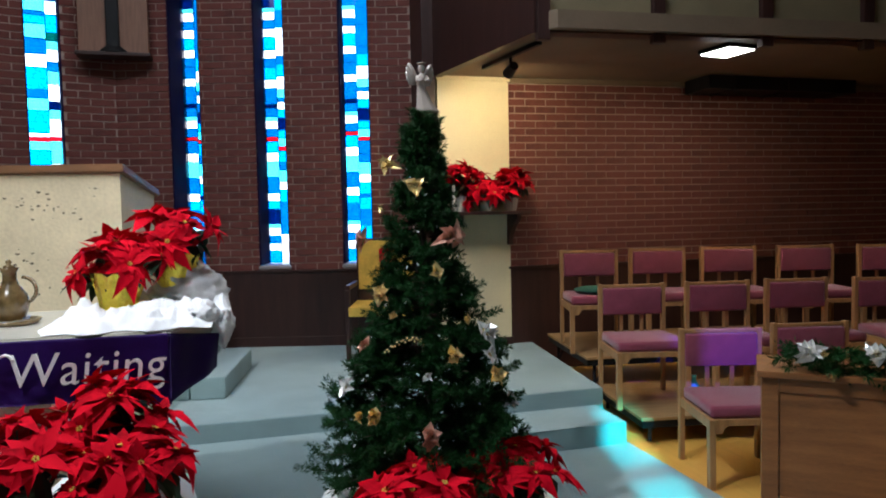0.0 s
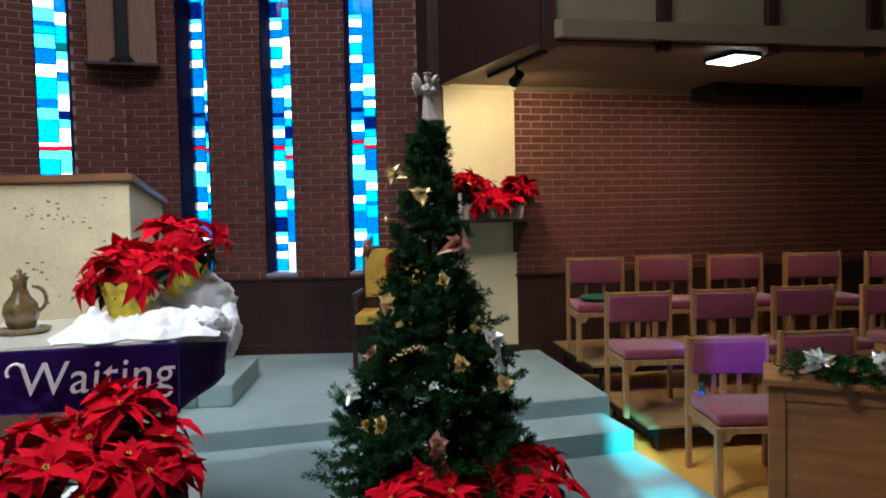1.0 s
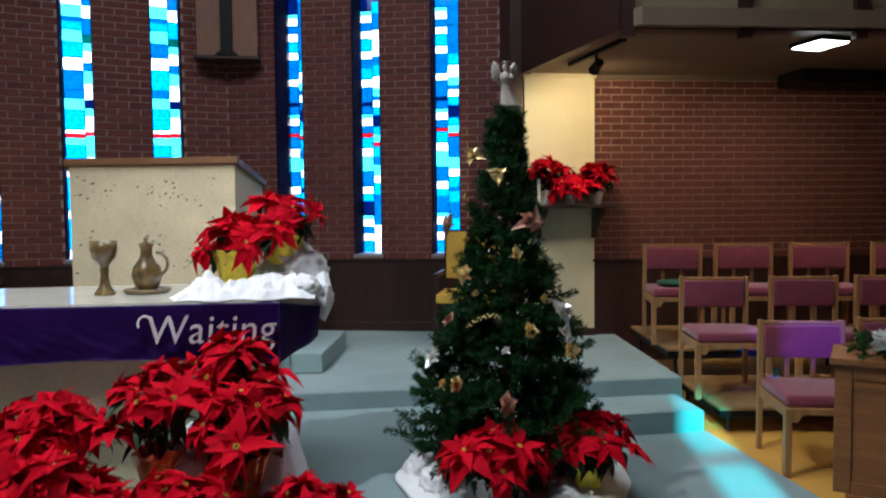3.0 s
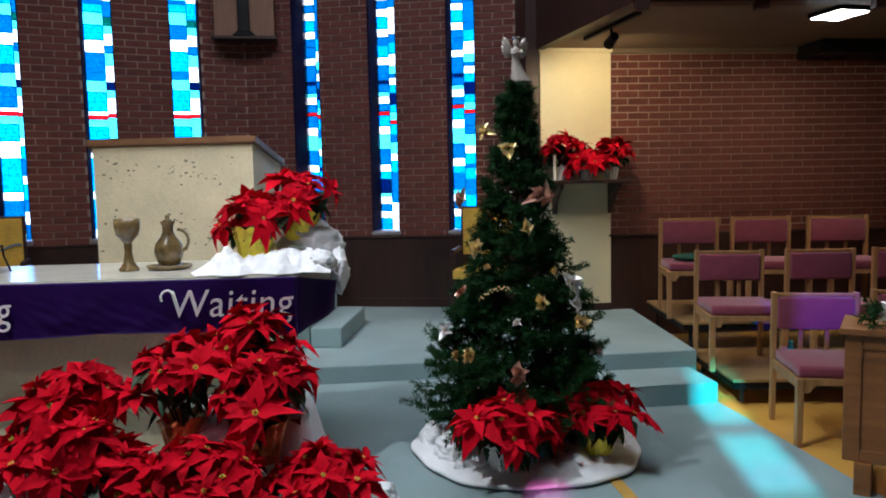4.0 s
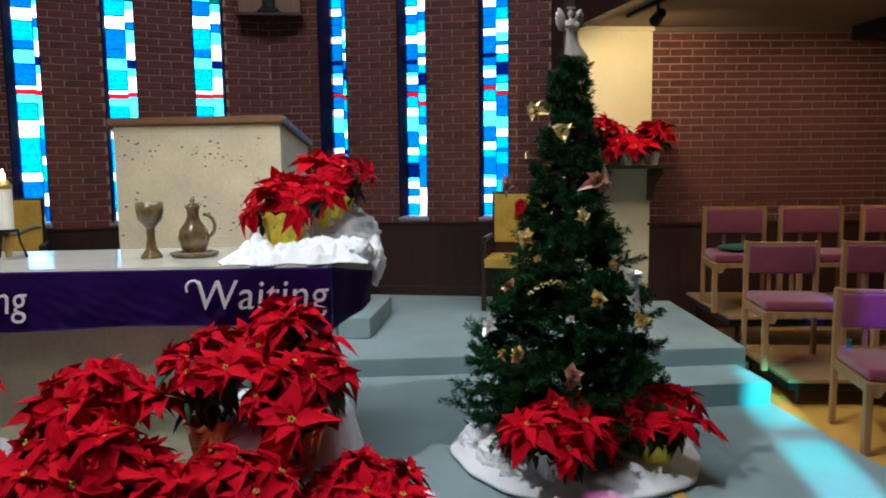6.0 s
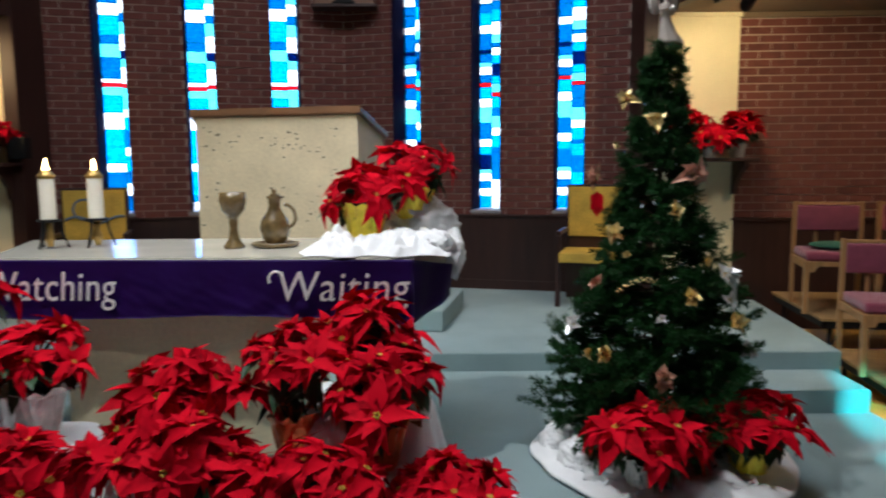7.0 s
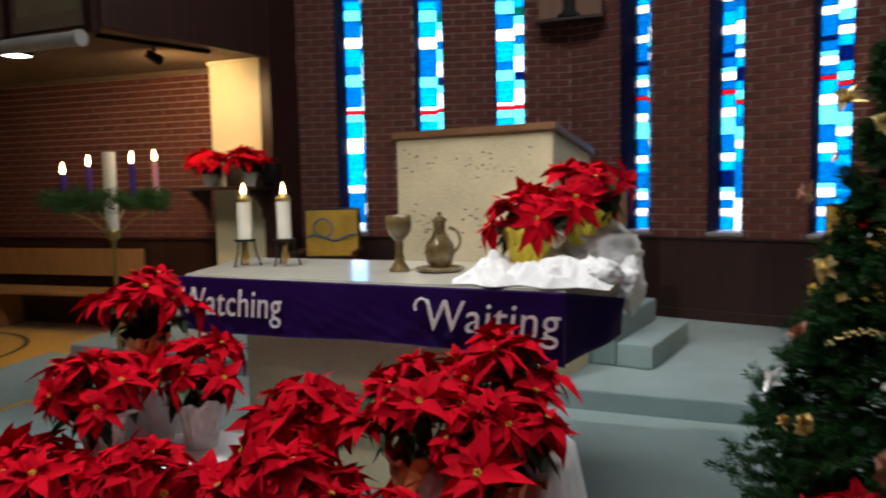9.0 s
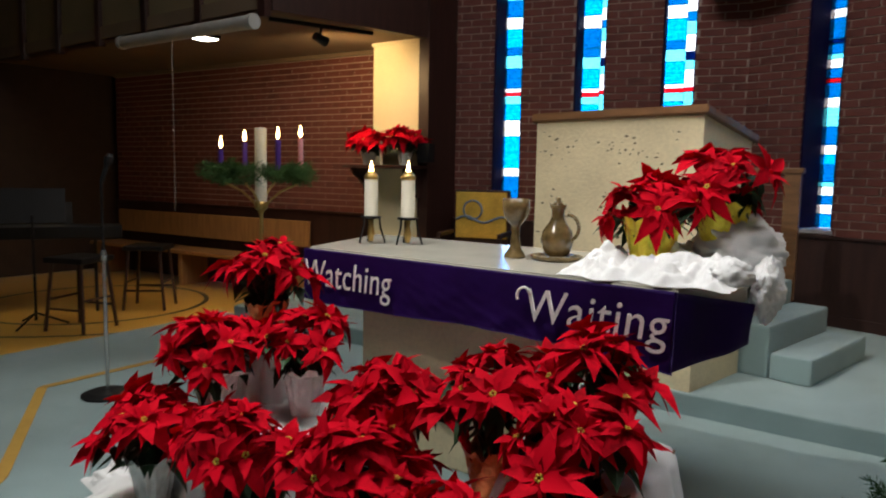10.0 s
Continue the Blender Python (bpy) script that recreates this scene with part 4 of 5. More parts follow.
def skirt(u, v):
    a = 2 * math.pi * u
    r = 0.12 + 0.41 * v * (1 + 0.03 * math.sin(5 * a) + 0.012 * math.sin(13 * a))
    x, y = 1.06 * r * math.cos(a), 0.98 * r * math.sin(a)
    crease = abs(noise.noise((x * 9, y * 9, 2.0))) + 0.6 * abs(noise.noise((x * 21, y * 21, 7.0)))
    h = 0.075 * crease * math.sin(math.pi * min(1, v * 1.02)) + 0.05 * (1 - v)
    return Vector((0.02 + x, -0.06 + y, 0.012 + max(0, h)))


sk = base("tree_skirt", pose(TX, TY, P1), "crumpled white cloth spread round the tree foot", "tree skirt")
b = bmesh.new()
cloth(b, skirt, 150, 26)
bmesh.ops.remove_doubles(b, verts=b.verts, dist=0.0004)
bmesh.ops.solidify(b, geom=list(b.faces), thickness=0.014)
part("cloth", b, WHITECLOTH, sk, smooth=True)
for k, (dx, dy, rx, ry, rz) in enumerate(((-0.36, -0.16, 0.09, 0.12, 0.085), (-0.42, 0.03, 0.08, 0.11, 0.075), (-0.27, -0.31, 0.10, 0.08, 0.07), (0.43, -0.10, 0.07, 0.12, 0.05))):
    lump("gathered_fold", (TX + dx, TY + dy, P1 + 0.05), (rx, ry, rz), P1 + 0.012, 3.0 + 4 * k, sk)

# angel on the tree, one plain figure
b = bmesh.new()
SEG = 24
rings = []
for zz, rx, sway in ((0.0, 0.052, 0.026), (0.012, 0.049, 0.022), (0.045, 0.034, 0.010), (0.08, 0.025, 0.002), (0.112, 0.018, -0.003), (0.128, 0.021, -0.003), (0.146, 0.024, -0.002), (0.158, 0.015, -0.001), (0.164, 0.008, 0.0), (0.172, 0.013, 0.0), (0.186, 0.017, 0.0), (0.198, 0.013, 0.0), (0.205, 0.004, 0.0)):
    pleat = 0.10 if zz < 0.09 else 0.0
    rings.append([b.verts.new((sway + rx * (1 + pleat * math.sin(8 * t)) * math.cos(t), 0.75 * rx * (1 + pleat * math.sin(8 * t)) * math.sin(t), zz)) for t in (6.2832 * k / SEG for k in range(SEG))])
for p, q in zip(rings, rings[1:]):
    for k in range(SEG):
        b.faces.new((p[k], p[(k + 1) % SEG], q[(k + 1) % SEG], q[k]))
b.faces.new(rings[0][::-1]), b.faces.new(rings[-1])
for s in (-1, 1):
    # a raised wing of five overlapping feathers, and a bent sleeve
    for k in range(5):
        fm = pose(s * 0.014, 0.016 + 0.002 * k, 0.138 - 0.004 * k, 0, 0, 0) @ pose(0, 0, 0, 0, s * (30 + 11 * k), 0)
        ln = (0.084, 0.078, 0.068, 0.056, 0.042)[k]
        out = [(0.0, 0.0), (0.010, 0.25), (0.013, 0.6), (0.010, 0.86), (0.0, 1.0), (-0.010, 0.86), (-0.012, 0.6), (-0.007, 0.25)]
        fr = [b.verts.new(fm @ Vector((x, 0.0, ln * q))) for x, q in out]
        bk = [b.verts.new(fm @ Vector((x, 0.004, ln * q))) for x, q in out]
        b.faces.new(fr), b.faces.new(bk[::-1])
        for i in range(8):
            b.faces.new((fr[i], fr[(i + 1) % 8], bk[(i + 1) % 8], bk[i]))
    rod(b, (s * 0.022, -0.004, 0.150), (s * 0.030, -0.018, 0.128), 0.008, 0.007)
    rod(b, (s * 0.030, -0.018, 0.128), (s * 0.004, -0.030, 0.134), 0.008, 0.005)
lathe(b, [(0.019, 0.205), (0.022, 0.207), (0.019, 0.209)], 18)
ang = new("angel_tree_topper", mesh_of(b, "angel_tree_topper", CRYSTAL, True))
ang.matrix_world = pose(TX + 0.0, TY - 0.02, TB + 1.80, 0, 0, 8) @ Matrix.Diagonal((1.0, 1.0, 1.04, 1))
tagged(ang, "pearly translucent angel figure on the tree tip", "tree topper")


def blossom(name, m, material, size, petals, label, group="tree ornaments", seed=0):
    """A ribbon flower: pointed petals round a beaded middle."""
    rnd = random.Random(seed)
    o = base(name, m, label, "ornament", group)
    b = bmesh.new()
    for k in range(petals + 5):
        pm = pose(0, 0, 0, 0, 0, 360 * k / petals + rnd.uniform(-12, 12)) @ pose(0, 0, 0, rnd.uniform(0, 65), rnd.uniform(-40, 40), 0)
        leaf(b, pm, size * rnd.uniform(0.45, 0.8), size * 0.6, rnd.uniform(-0.5, 0.8), 0.8, rnd)
    part("petals", b, material, o)
    b = bmesh.new()
    for k in range(6):
        bmesh.ops.create_icosphere(b, subdivisions=1, radius=size * 0.11, matrix=Matrix.Translation((size * 0.14 * math.cos(k), size * 0.14 * math.sin(k), size * 0.1)))
    part("beads", b, ORN_GOLD, o)
    return o


ORN = [(0.64, 2.96, 1.70, 0, 0.065, 4), (0.72, 2.86, 1.61, 0, 0.065, 3), (0.85, 2.81, 1.39, 1, 0.085, 6), (0.78, 2.78, 1.25, 0, 0.05, 4), (0.57, 2.87, 1.16, 0, 0.055, 6),
       (0.55, 3.06, 1.38, 1, 0.075, 6), (0.50, 2.86, 0.95, 1, 0.05, 5), (0.81, 2.68, 0.92, 0, 0.055, 7), (0.96, 2.74, 1.00, 2, 0.075, 4), (0.99, 2.70, 0.82, 0, 0.06, 6),
       (0.45, 3.04, 0.74, 2, 0.065, 7), (0.51, 2.74, 0.69, 0, 0.055, 6), (0.70, 2.62, 0.62, 1, 0.07, 6), (0.46, 2.78, 0.68, 0, 0.04, 5), (0.99, 2.76, 0.90, 2, 0.05, 4),
       (1.12, 2.90, 0.66, 2, 0.06, 4), (0.62, 2.86, 1.07, 0, 0.03, 5), (0.88, 2.72, 1.06, 0, 0.03, 4), (0.72, 2.74, 0.83, 2, 0.03, 4), (0.62, 3.02, 1.52, 0, 0.03, 4)]
for k, (x, y, z, c, s, n) in enumerate(ORN):
    az = math.degrees(math.atan2(y - TY, x - TX))
    blossom("ornament", Matrix.Translation((x + 0.012 * math.cos(radians(az)), y + 0.012 * math.sin(radians(az)), z)) @ pose(0, 0, 0, 0, 0, az) @ pose(0, 0, 0, 0, 72, 0) @ pose(0, 0, 0, 0, 0, k * 37), (ORN_GOLD, ORN_BRONZE, ORN_SILVER)[c], 1.2 * s, n,
            ("champagne gold ribbon ornament on the tree", "bronze-pink fabric flower on the tree", "silver ribbon bow on the tree")[c], seed=k)
ls = base("light_string", pose(TX, TY, TB), "string of small clear unlit bulbs wound round the tree", "string lights")
b = bmesh.new()
lathe(b, [(0.0018, 0), (0.0035, 0.004), (0.0032, 0.010), (0.0008, 0.017)], 6)
BULB = mesh_of(b, "bulb", mat("clear_bulb_glass", (0.80, 0.86, 0.92), 0.06, var=0.05, bump=0, coat=0.6), True)
rl = random.Random(21)
for k in range(110):
    zz = 0.14 + 1.58 * k / 110
    a = k * 0.61 + rl.uniform(-0.2, 0.2)
    r = tree_radius(zz) * rl.uniform(0.86, 1.02)
    shared("bulb", BULB, ls, Matrix.Translation((r * math.cos(a), r * math.sin(a), zz)) @ pose(0, 0, 0, rl.uniform(-80, 80), rl.uniform(-80, 80), 0))
bg = base("bead_garland", pose(0, 0, 0), "short string of gold beads on the tree", "ornament")
b = bmesh.new()
bmesh.ops.create_icosphere(b, subdivisions=1, radius=0.006)
BEAD = mesh_of(b, "bead", ORN_GOLD, True)
for k in range(22):
    a = k / 21
    shared("bead", BEAD, bg, Matrix.Translation((0.56 + 0.17 * a, 2.80 - 0.02 * math.sin(3 * a), 0.93 + 0.05 * math.sin(2.6 * a) + 0.008 * math.sin(k * 2.4))))


# ---- shelves on the pillars ----
def shelf(x0, x1, y, z, flowers, cx, mirror):
    s = base("wall_shelf", pose(0.5 * (x0 + x1), y, z), "dark wooden bracket shelf on a cream pillar", "shelf", "pillar shelves")
    w = 0.5 * (x1 - x0)
    b = bmesh.new()
    box(b, (-w, -0.30, -0.03), (w, -0.008, 0.0), None, 0.005)
    part("board", b, DARKWOOD, s)
    for sx in (-1, 1):
        b = bmesh.new()
        vs = []
        for x in (sx * (w - 0.10) - 0.02, sx * (w - 0.10) + 0.02):
            vs.append([b.verts.new((x, yy, zz)) for yy, zz in ((-0.008, -0.031), (-0.26, -0.031), (-0.26, -0.07), (-0.16, -0.13), (-0.07, -0.22), (-0.05, -0.31), (-0.008, -0.31))])
        b.faces.new(vs[0]), b.faces.new(vs[1][::-1])
        for k in range(7):
            b.faces.new((vs[0][k], vs[0][(k + 1) % 7], vs[1][(k + 1) % 7], vs[1][k]))
        part("bracket", b, DARKWOOD, s)
    candle(cx, y - 0.24, z, 0.014, 0.23, WAX, "slim unlit white candle on a pillar shelf", "shelf candles", lit=False)
    for k, (fx, fy, fz) in enumerate(flowers):
        poinsettia(fx, fy, z, fz, 0.20, 11, WHITEPOT, 60 + k + (10 if mirror else 0), "red poinsettia in a white pot on a pillar shelf", "poinsettias on the shelves", pot=(0.05, 0.07, 0.11))


shelf(1.76, 2.50, 6.07, 1.50, [(1.88, 5.93, 1.80), (2.10, 5.86, 1.66), (2.36, 5.92, 1.76)], 1.80, False)
shelf(-4.52, -3.66, 6.07, 1.50, [(-4.28, 5.90, 1.74), (-3.84, 5.92, 1.76)], -4.06, True)

# ---- cross panel on the apse wall ----
cp = base("cross_plaque", pose(CX + 0.03, 6.98, 2.99), "tan wooden plaque with a dark cross sculpture on the brick wall", "plaque")
b = bmesh.new()
box(b, (-0.29, -0.02, 0.0), (0.29, 0.10, 1.2), None, 0.006)
part("board", b, mat("tan_plaque_wood", (0.24, 0.12, 0.075), 0.6, stretch=(8, 8, 0.7)), cp)
b = bmesh.new()
box(b, (-0.31, -0.09, -0.035), (0.31, 0.11, -0.003), None, 0.006)
part("ledge", b, DARKWOOD, cp)
b = bmesh.new()
box(b, (-0.055, -0.075, 0.05), (0.055, -0.022, 1.1), None, 0.014)
box(b, (-0.20, -0.07, 0.62), (0.20, -0.024, 0.74), None, 0.014)
lathe(b, [(0.12, 0.0), (0.10, 0.02), (0.06, 0.05), (0.05, 0.08)], 16, Matrix.Translation((0, -0.06, 0)) @ Matrix.Diagonal((1, 0.4, 1, 1)))
part("cross", b, BLACK, cp)

# ---- advent wreath on its stand ----
aw = base("advent_wreath_stand", pose(-2.96, 3.42, P1), "brass floor stand carrying a green advent wreath", "wreath stand")
b = bmesh.new()
lathe(b, [(0.15, 0), (0.15, 0.015), (0.05, 0.03), (0.014, 0.06), (0.012, 0.6), (0.016, 0.62), (0.012, 0.64), (0.012, 1.02), (0.022, 1.04), (0.012, 1.06)], 18)
part("pole", b, BRASS, aw, smooth=True)
for k in range(4):
    a = k * 1.5708 + 0.5
    b = bmesh.new()
    pts = [Vector((r * math.cos(a), r * math.sin(a), z)) for r, z in ((0.012, 1.04), (0.05, 1.10), (0.12, 1.16), (0.23, 1.21))]
    for p, q in zip(pts, pts[1:]):
        rod(b, p, q, 0.008)
    part("arm", b, BRASS, aw)
b = bmesh.new()
lathe(b, [(0.03, 1.05), (0.04, 1.06), (0.04, 1.10), (0.02, 1.10)], 16)
part("cup", b, BRASS, aw, smooth=True)
rw = random.Random(5)
tw = []
for k in range(230):
    a = rw.uniform(0, 6.283)
    r = 0.25 + rw.uniform(-0.05, 0.05)
    p = Vector((r * math.cos(a), r * math.sin(a), 1.275 + rw.uniform(-0.04, 0.035)))
    a2 = a + 1.57 + rw.uniform(-0.9, 0.9)
    tw.append((tuple(p), tuple(p + Vector((0.10 * math.cos(a2), 0.10 * math.sin(a2), rw.uniform(-0.05, 0.05))))))
wm = needle_mesh("greenery", tw, 420, 0.034, 0.0022, 8, 0.1)
wm.materials[0] = mat("fresh_green_needle", (0.040, 0.085, 0.022), 0.6, spec=0.15, var=0.5, scale=5, bump=0.0, each=0.6)
ob = new("greenery", wm)
ob.parent = aw
ob["kind"] = "stuff"
for dx, dy, wx, h, lit, lab in ((-0.234, -0.156, WAXPURPLE, 0.12, True, "lit purple candle in the advent wreath"), (-0.27, 0.082, WAXPURPLE, 0.17, True, "lit purple candle in the advent wreath"),
                                (0.27, -0.082, WAXPURPLE, 0.17, True, "lit purple candle in the advent wreath"), (0.234, 0.156, WAXPINK, 0.19, True, "lit pink candle in the advent wreath"),
                                (0.0, 0.0, WAX, 0.44, False, "thick unlit ivory candle in the middle of the wreath")):
    candle(-2.96 + 0.86 * dx, 3.42 + 0.86 * dy, P1 + (1.10 if h > 0.4 else 1.29), 0.035 if h > 0.4 else 0.016, h, wx, lab, "advent candles", lit)

# ---- bench, art chairs ----
bn = base("bench", pose(-7.2, 6.02, 0, 0, 0, 3.5), "long honey oak bench against the brick wall", "bench")
for nm, lo, hi in (("backrest", (-1.8, 0.10, 0.56), (1.75, 0.13, 0.86)), ("seat", (-1.8, -0.34, 0.40), (1.75, 0.09, 0.44))):
    b = bmesh.new()
    box(b, lo, hi, None, 0.008)
    part(nm, b, CHAIRWOOD, bn)
for x in (-1.7, 0.0, 1.65):
    b = bmesh.new()
    box(b, (x - 0.03, -0.30, 0.0), (x + 0.03, 0.10, 0.40), None, 0.005)
    part("support", b, CHAIRWOOD, bn)
YEL = mat("yellow_painted_cloth", (0.62, 0.40, 0.06), 0.8, var=0.3, scale=5)
BLUEP = mat("slate_blue_applique", (0.16, 0.22, 0.30), 0.8)


def art_chair(x, y, ang, motif, label):
    c = base("clergy_chair", pose(x, y, P2, 0, 0, ang), label, "chair", "clergy chairs")
    for nm, lo, hi, mt in (("seat", (-0.27, -0.50, 0.38), (0.27, 0.0, 0.46), YEL), ("back_frame", (-0.27, 0.0, 0.0), (0.27, 0.06, 1.02), DARKWOOD), ("back_cover", (-0.25, -0.02, 0.56), (0.25, 0.0, 1.0), YEL),
                           ("arm", (-0.30, -0.46, 0.60), (-0.26, 0.02, 0.64), DARKWOOD), ("arm", (0.26, -0.46, 0.60), (0.30, 0.02, 0.64), DARKWOOD)):
        b = bmesh.new()
        box(b, lo, hi, None, 0.008)
        part(nm, b, mt, c)
    for sx in (-1, 1):
        b = bmesh.new()
        box(b, (sx * 0.28 - 0.02, -0.48, 0.0), (sx * 0.28 + 0.02, -0.44, 0.60), None, 0.004)
        part("front_leg", b, DARKWOOD, c)
    b = bmesh.new()
    if motif == "ring":
        for k in range(24):
            a, a2 = 6.283 * k / 24, 6.283 * (k + 1) / 24
            rod(b, (-0.08 + 0.09 * math.cos(a), -0.024, 0.83 + 0.09 * math.sin(a)), (-0.08 + 0.09 * math.cos(a2), -0.024, 0.83 + 0.09 * math.sin(a2)), 0.010, None, 6)
        for k in range(12):
            x0, x1 = -0.24 + 0.04 * k, -0.24 + 0.04 * (k + 1)
            rod(b, (x0, -0.024, 0.74 + 0.03 * math.sin(k * 0.7)), (x1, -0.024, 0.74 + 0.03 * math.sin((k + 1) * 0.7)), 0.012, None, 6)
        part("motif", b, BLUEP, c, "slate-blue ring and wave")
    else:
        for k in range(7):
            box(b, (-0.06 + 0.016 * k, -0.027, 0.74 + 0.02 * abs(k - 3)), (-0.045 + 0.016 * k, -0.021, 0.96 - 0.012 * abs(k - 3)))
        part("motif", b, RED, c, "red flame shape")


art_chair(-3.18, 6.28, 18, "ring", "dark wooden clergy chair with a yellow cover and blue ring motif")
art_chair(1.27, 6.22, -18, "flame", "dark wooden clergy chair with a yellow cover and red flame motif")

# pulpit rail
pr = base("pulpit_rail", pose(-0.46, 6.06, P2 + 0.314), "dark wooden pulpit stair rail", "rail")
for nm, lo, hi in (("post", (-0.055, -0.03, 0.0), (0.055, 0.03, 0.90)), ("handrail", (-0.32, -0.04, 0.90), (0.07, 0.04, 0.94)), ("rail", (-0.32, -0.02, 0.20), (-0.055, 0.02, 0.25))):
    b = bmesh.new()
    box(b, lo, hi, None, 0.006)
    part(nm, b, MIDWOOD, pr)

# ---- microphone stand, stools and keyboard at the far side ----
mic = base("microphone_stand", pose(-3.38, 2.66, P1), "chrome microphone stand on a heavy black base", "microphone stand")
b = bmesh.new()
lathe(b, [(0.14, 0), (0.14, 0.012), (0.10, 0.028), (0.02, 0.04)], 28)
part("base_plate", b, BLACK, mic)
b = bmesh.new()
rod(b, (0, 0, 0.03), (0, 0, 0.80), 0.011)
part("lower_tube", b, CHROME, mic)
b = bmesh.new()
rod(b, (0, 0, 0.78), (0, 0, 1.22), 0.008)
part("upper_tube", b, BLACK, mic)
b = bmesh.new()
lathe(b, [(0.016, 0.77), (0.018, 0.80), (0.012, 0.83)], 12)
part("clutch", b, CHROME, mic)
b = bmesh.new()
lathe(b, [(0.012, 0), (0.014, 0.09), (0.024, 0.12), (0.026, 0.15), (0.014, 0.172)], 14, pose(0, 0, 1.20, -20, 0, 0))
part("microphone", b, BLACK, mic)

kb = base("keyboard", pose(-6.9, 3.95, 0, 0, 0, 62), "black stage piano with sheet music on a folding stand", "keyboard")
b = bmesh.new()
box(b, (-0.75, -0.2, 0.72), (0.75, 0.2, 0.84), None, 0.012)
part("body", b, BLACK, kb)
for sx in (-0.5, 0.5):
    for s in (-1, 1):
        b = bmesh.new()
        rod(b, (sx, -0.28 * s, 0.0), (sx, 0.28 * s, 0.72), 0.016)
        part("stand_leg", b, BLACK, kb)
b = bmesh.new()
box(b, (-0.3, 0.05, 0.86), (0.3, 0.07, 1.1), pose(0, 0, 0, -12, 0, 0), 0.003)
part("music_rest", b, BLACK, kb)
b = bmesh.new()
box(b, (-0.26, 0.03, 0.90), (0.22, 0.038, 1.06), pose(0, 0, 0, -12, 0, 0))
part("sheet_music", b, mat("cream_paper", (0.7, 0.66, 0.5), 0.8), kb)


def stool(x, y, ang):
    s = base("stool", pose(x, y, 0, 0, 0, ang), "dark wooden stool on the hall floor", "stool", "stools by the keyboard")
    b = bmesh.new()
    box(b, (-0.2, -0.2, 0.60), (0.2, 0.2, 0.65), None, 0.012)
    part("seat", b, BLACK, s)
    for sx in (-1, 1):
        for sy in (-1, 1):
            b = bmesh.new()
            rod(b, (sx * 0.2, sy * 0.2, 0.0), (sx * 0.15, sy * 0.15, 0.61), 0.016)
            part("leg", b, DARKWOOD, s)
    for sy in (-1, 1):
        b = bmesh.new()
        rod(b, (-0.185, sy * 0.185, 0.2), (0.185, sy * 0.185, 0.2), 0.011)
        part("rung", b, DARKWOOD, s)
        b = bmesh.new()
        rod(b, (sy * 0.18, -0.18, 0.28), (sy * 0.18, 0.18, 0.28), 0.011)
        part("rung", b, DARKWOOD, s)


stool(-5.75, 3.75, 20)
stool(-6.2, 4.7, 40)
lec = base("music_stand", pose(-6.15, 3.55, 0, 0, 0, 60), "black folding music stand", "music stand")
b = bmesh.new()
rod(b, (0, 0, 0.05), (0, 0, 1.0), 0.012)
part("pole", b, BLACK, lec)
b = bmesh.new()
box(b, (-0.26, -0.01, 0.0), (0.26, 0.01, 0.34), pose(0, 0, 0.92, -25, 0, 0), 0.004)
part("desk", b, BLACK, lec)
for k in range(3):
    b = bmesh.new()
    rod(b, (0, 0, 0.12), (0.26 * math.cos(k * 2.09), 0.26 * math.sin(k * 2.09), 0.01), 0.009)
    part("foot", b, BLACK, lec)

# ---- choir desk with garland ----
dk = base("choir_desk", pose(2.21, 2.57, 0, 0, 0, -40) @ Matrix.Diagonal((1, 1, 0.94, 1)), "brown oak choir desk with panelled front and slanting feet", "desk")
for nm, lo, hi in (("front_panel", (0.02, 0.012, 0.17), (1.6, 0.035, 0.76)), ("left_stile", (0, 0, 0.16), (0.07, 0.045, 0.79)), ("bottom_rail", (0.07, 0.0, 0.16), (1.6, 0.045, 0.22)),
                   ("top_rail", (0.07, 0.0, 0.72), (1.6, 0.045, 0.79)), ("top", (-0.02, -0.03, 0.79), (1.62, 0.36, 0.82)), ("end_panel", (0.0, 0.05, 0.16), (0.03, 0.33, 0.79))):
    b = bmesh.new()
    box(b, lo, hi, None, 0.005)
    part(nm, b, DESKWOOD, dk)
for x in (0.05, 1.4):
    b = bmesh.new()
    box(b, (x, -0.02, 0.0), (x + 0.07, 0.34, 0.16), None, 0.006)
    part("foot", b, DESKWOOD, dk)
dm = dk.matrix_world
gr = base("evergreen_garland", dm @ Matrix.Translation((0, 0, 0.82)), "green artificial garland with ribbon bows along the desk top", "garland")
rg = random.Random(8)
tw = []
for k in range(300):
    s = rg.uniform(0.10, 1.55)
    p = Vector((s, 0.06 + rg.uniform(-0.06, 0.06), 0.06 + rg.uniform(-0.055, 0.07) - 0.02 * math.sin(s * 5)))
    tw.append((tuple(p), tuple(p + Vector((rg.uniform(-0.1, 0.1), rg.uniform(-0.11, 0.06), rg.uniform(-0.05, 0.06))))))
ob = new("greenery", needle_mesh("greenery", tw, 480, 0.042, 0.0028, 9, 0.1))
ob.parent = gr
ob["kind"] = "stuff"
for k, (s, yy, zz, mt, sz) in enumerate(((0.19, -0.03, 0.10, ORN_SILVER, 0.09), (0.24, -0.04, 0.10, ORN_GOLD, 0.03), (0.27, -0.07, 0.0, ORN_GOLD, 0.035), (0.44, -0.03, 0.11, ORN_SILVER, 0.085), (0.56, -0.07, 0.03, ORN_SILVER, 0.08))):
    blossom("ornament", dm @ Matrix.Translation((s, yy, 0.82 + zz)) @ pose(0, 0, 0, 70, 0, 0), mt, sz, 6, "ribbon flower on the desk garland", "garland ornaments", k + 30)

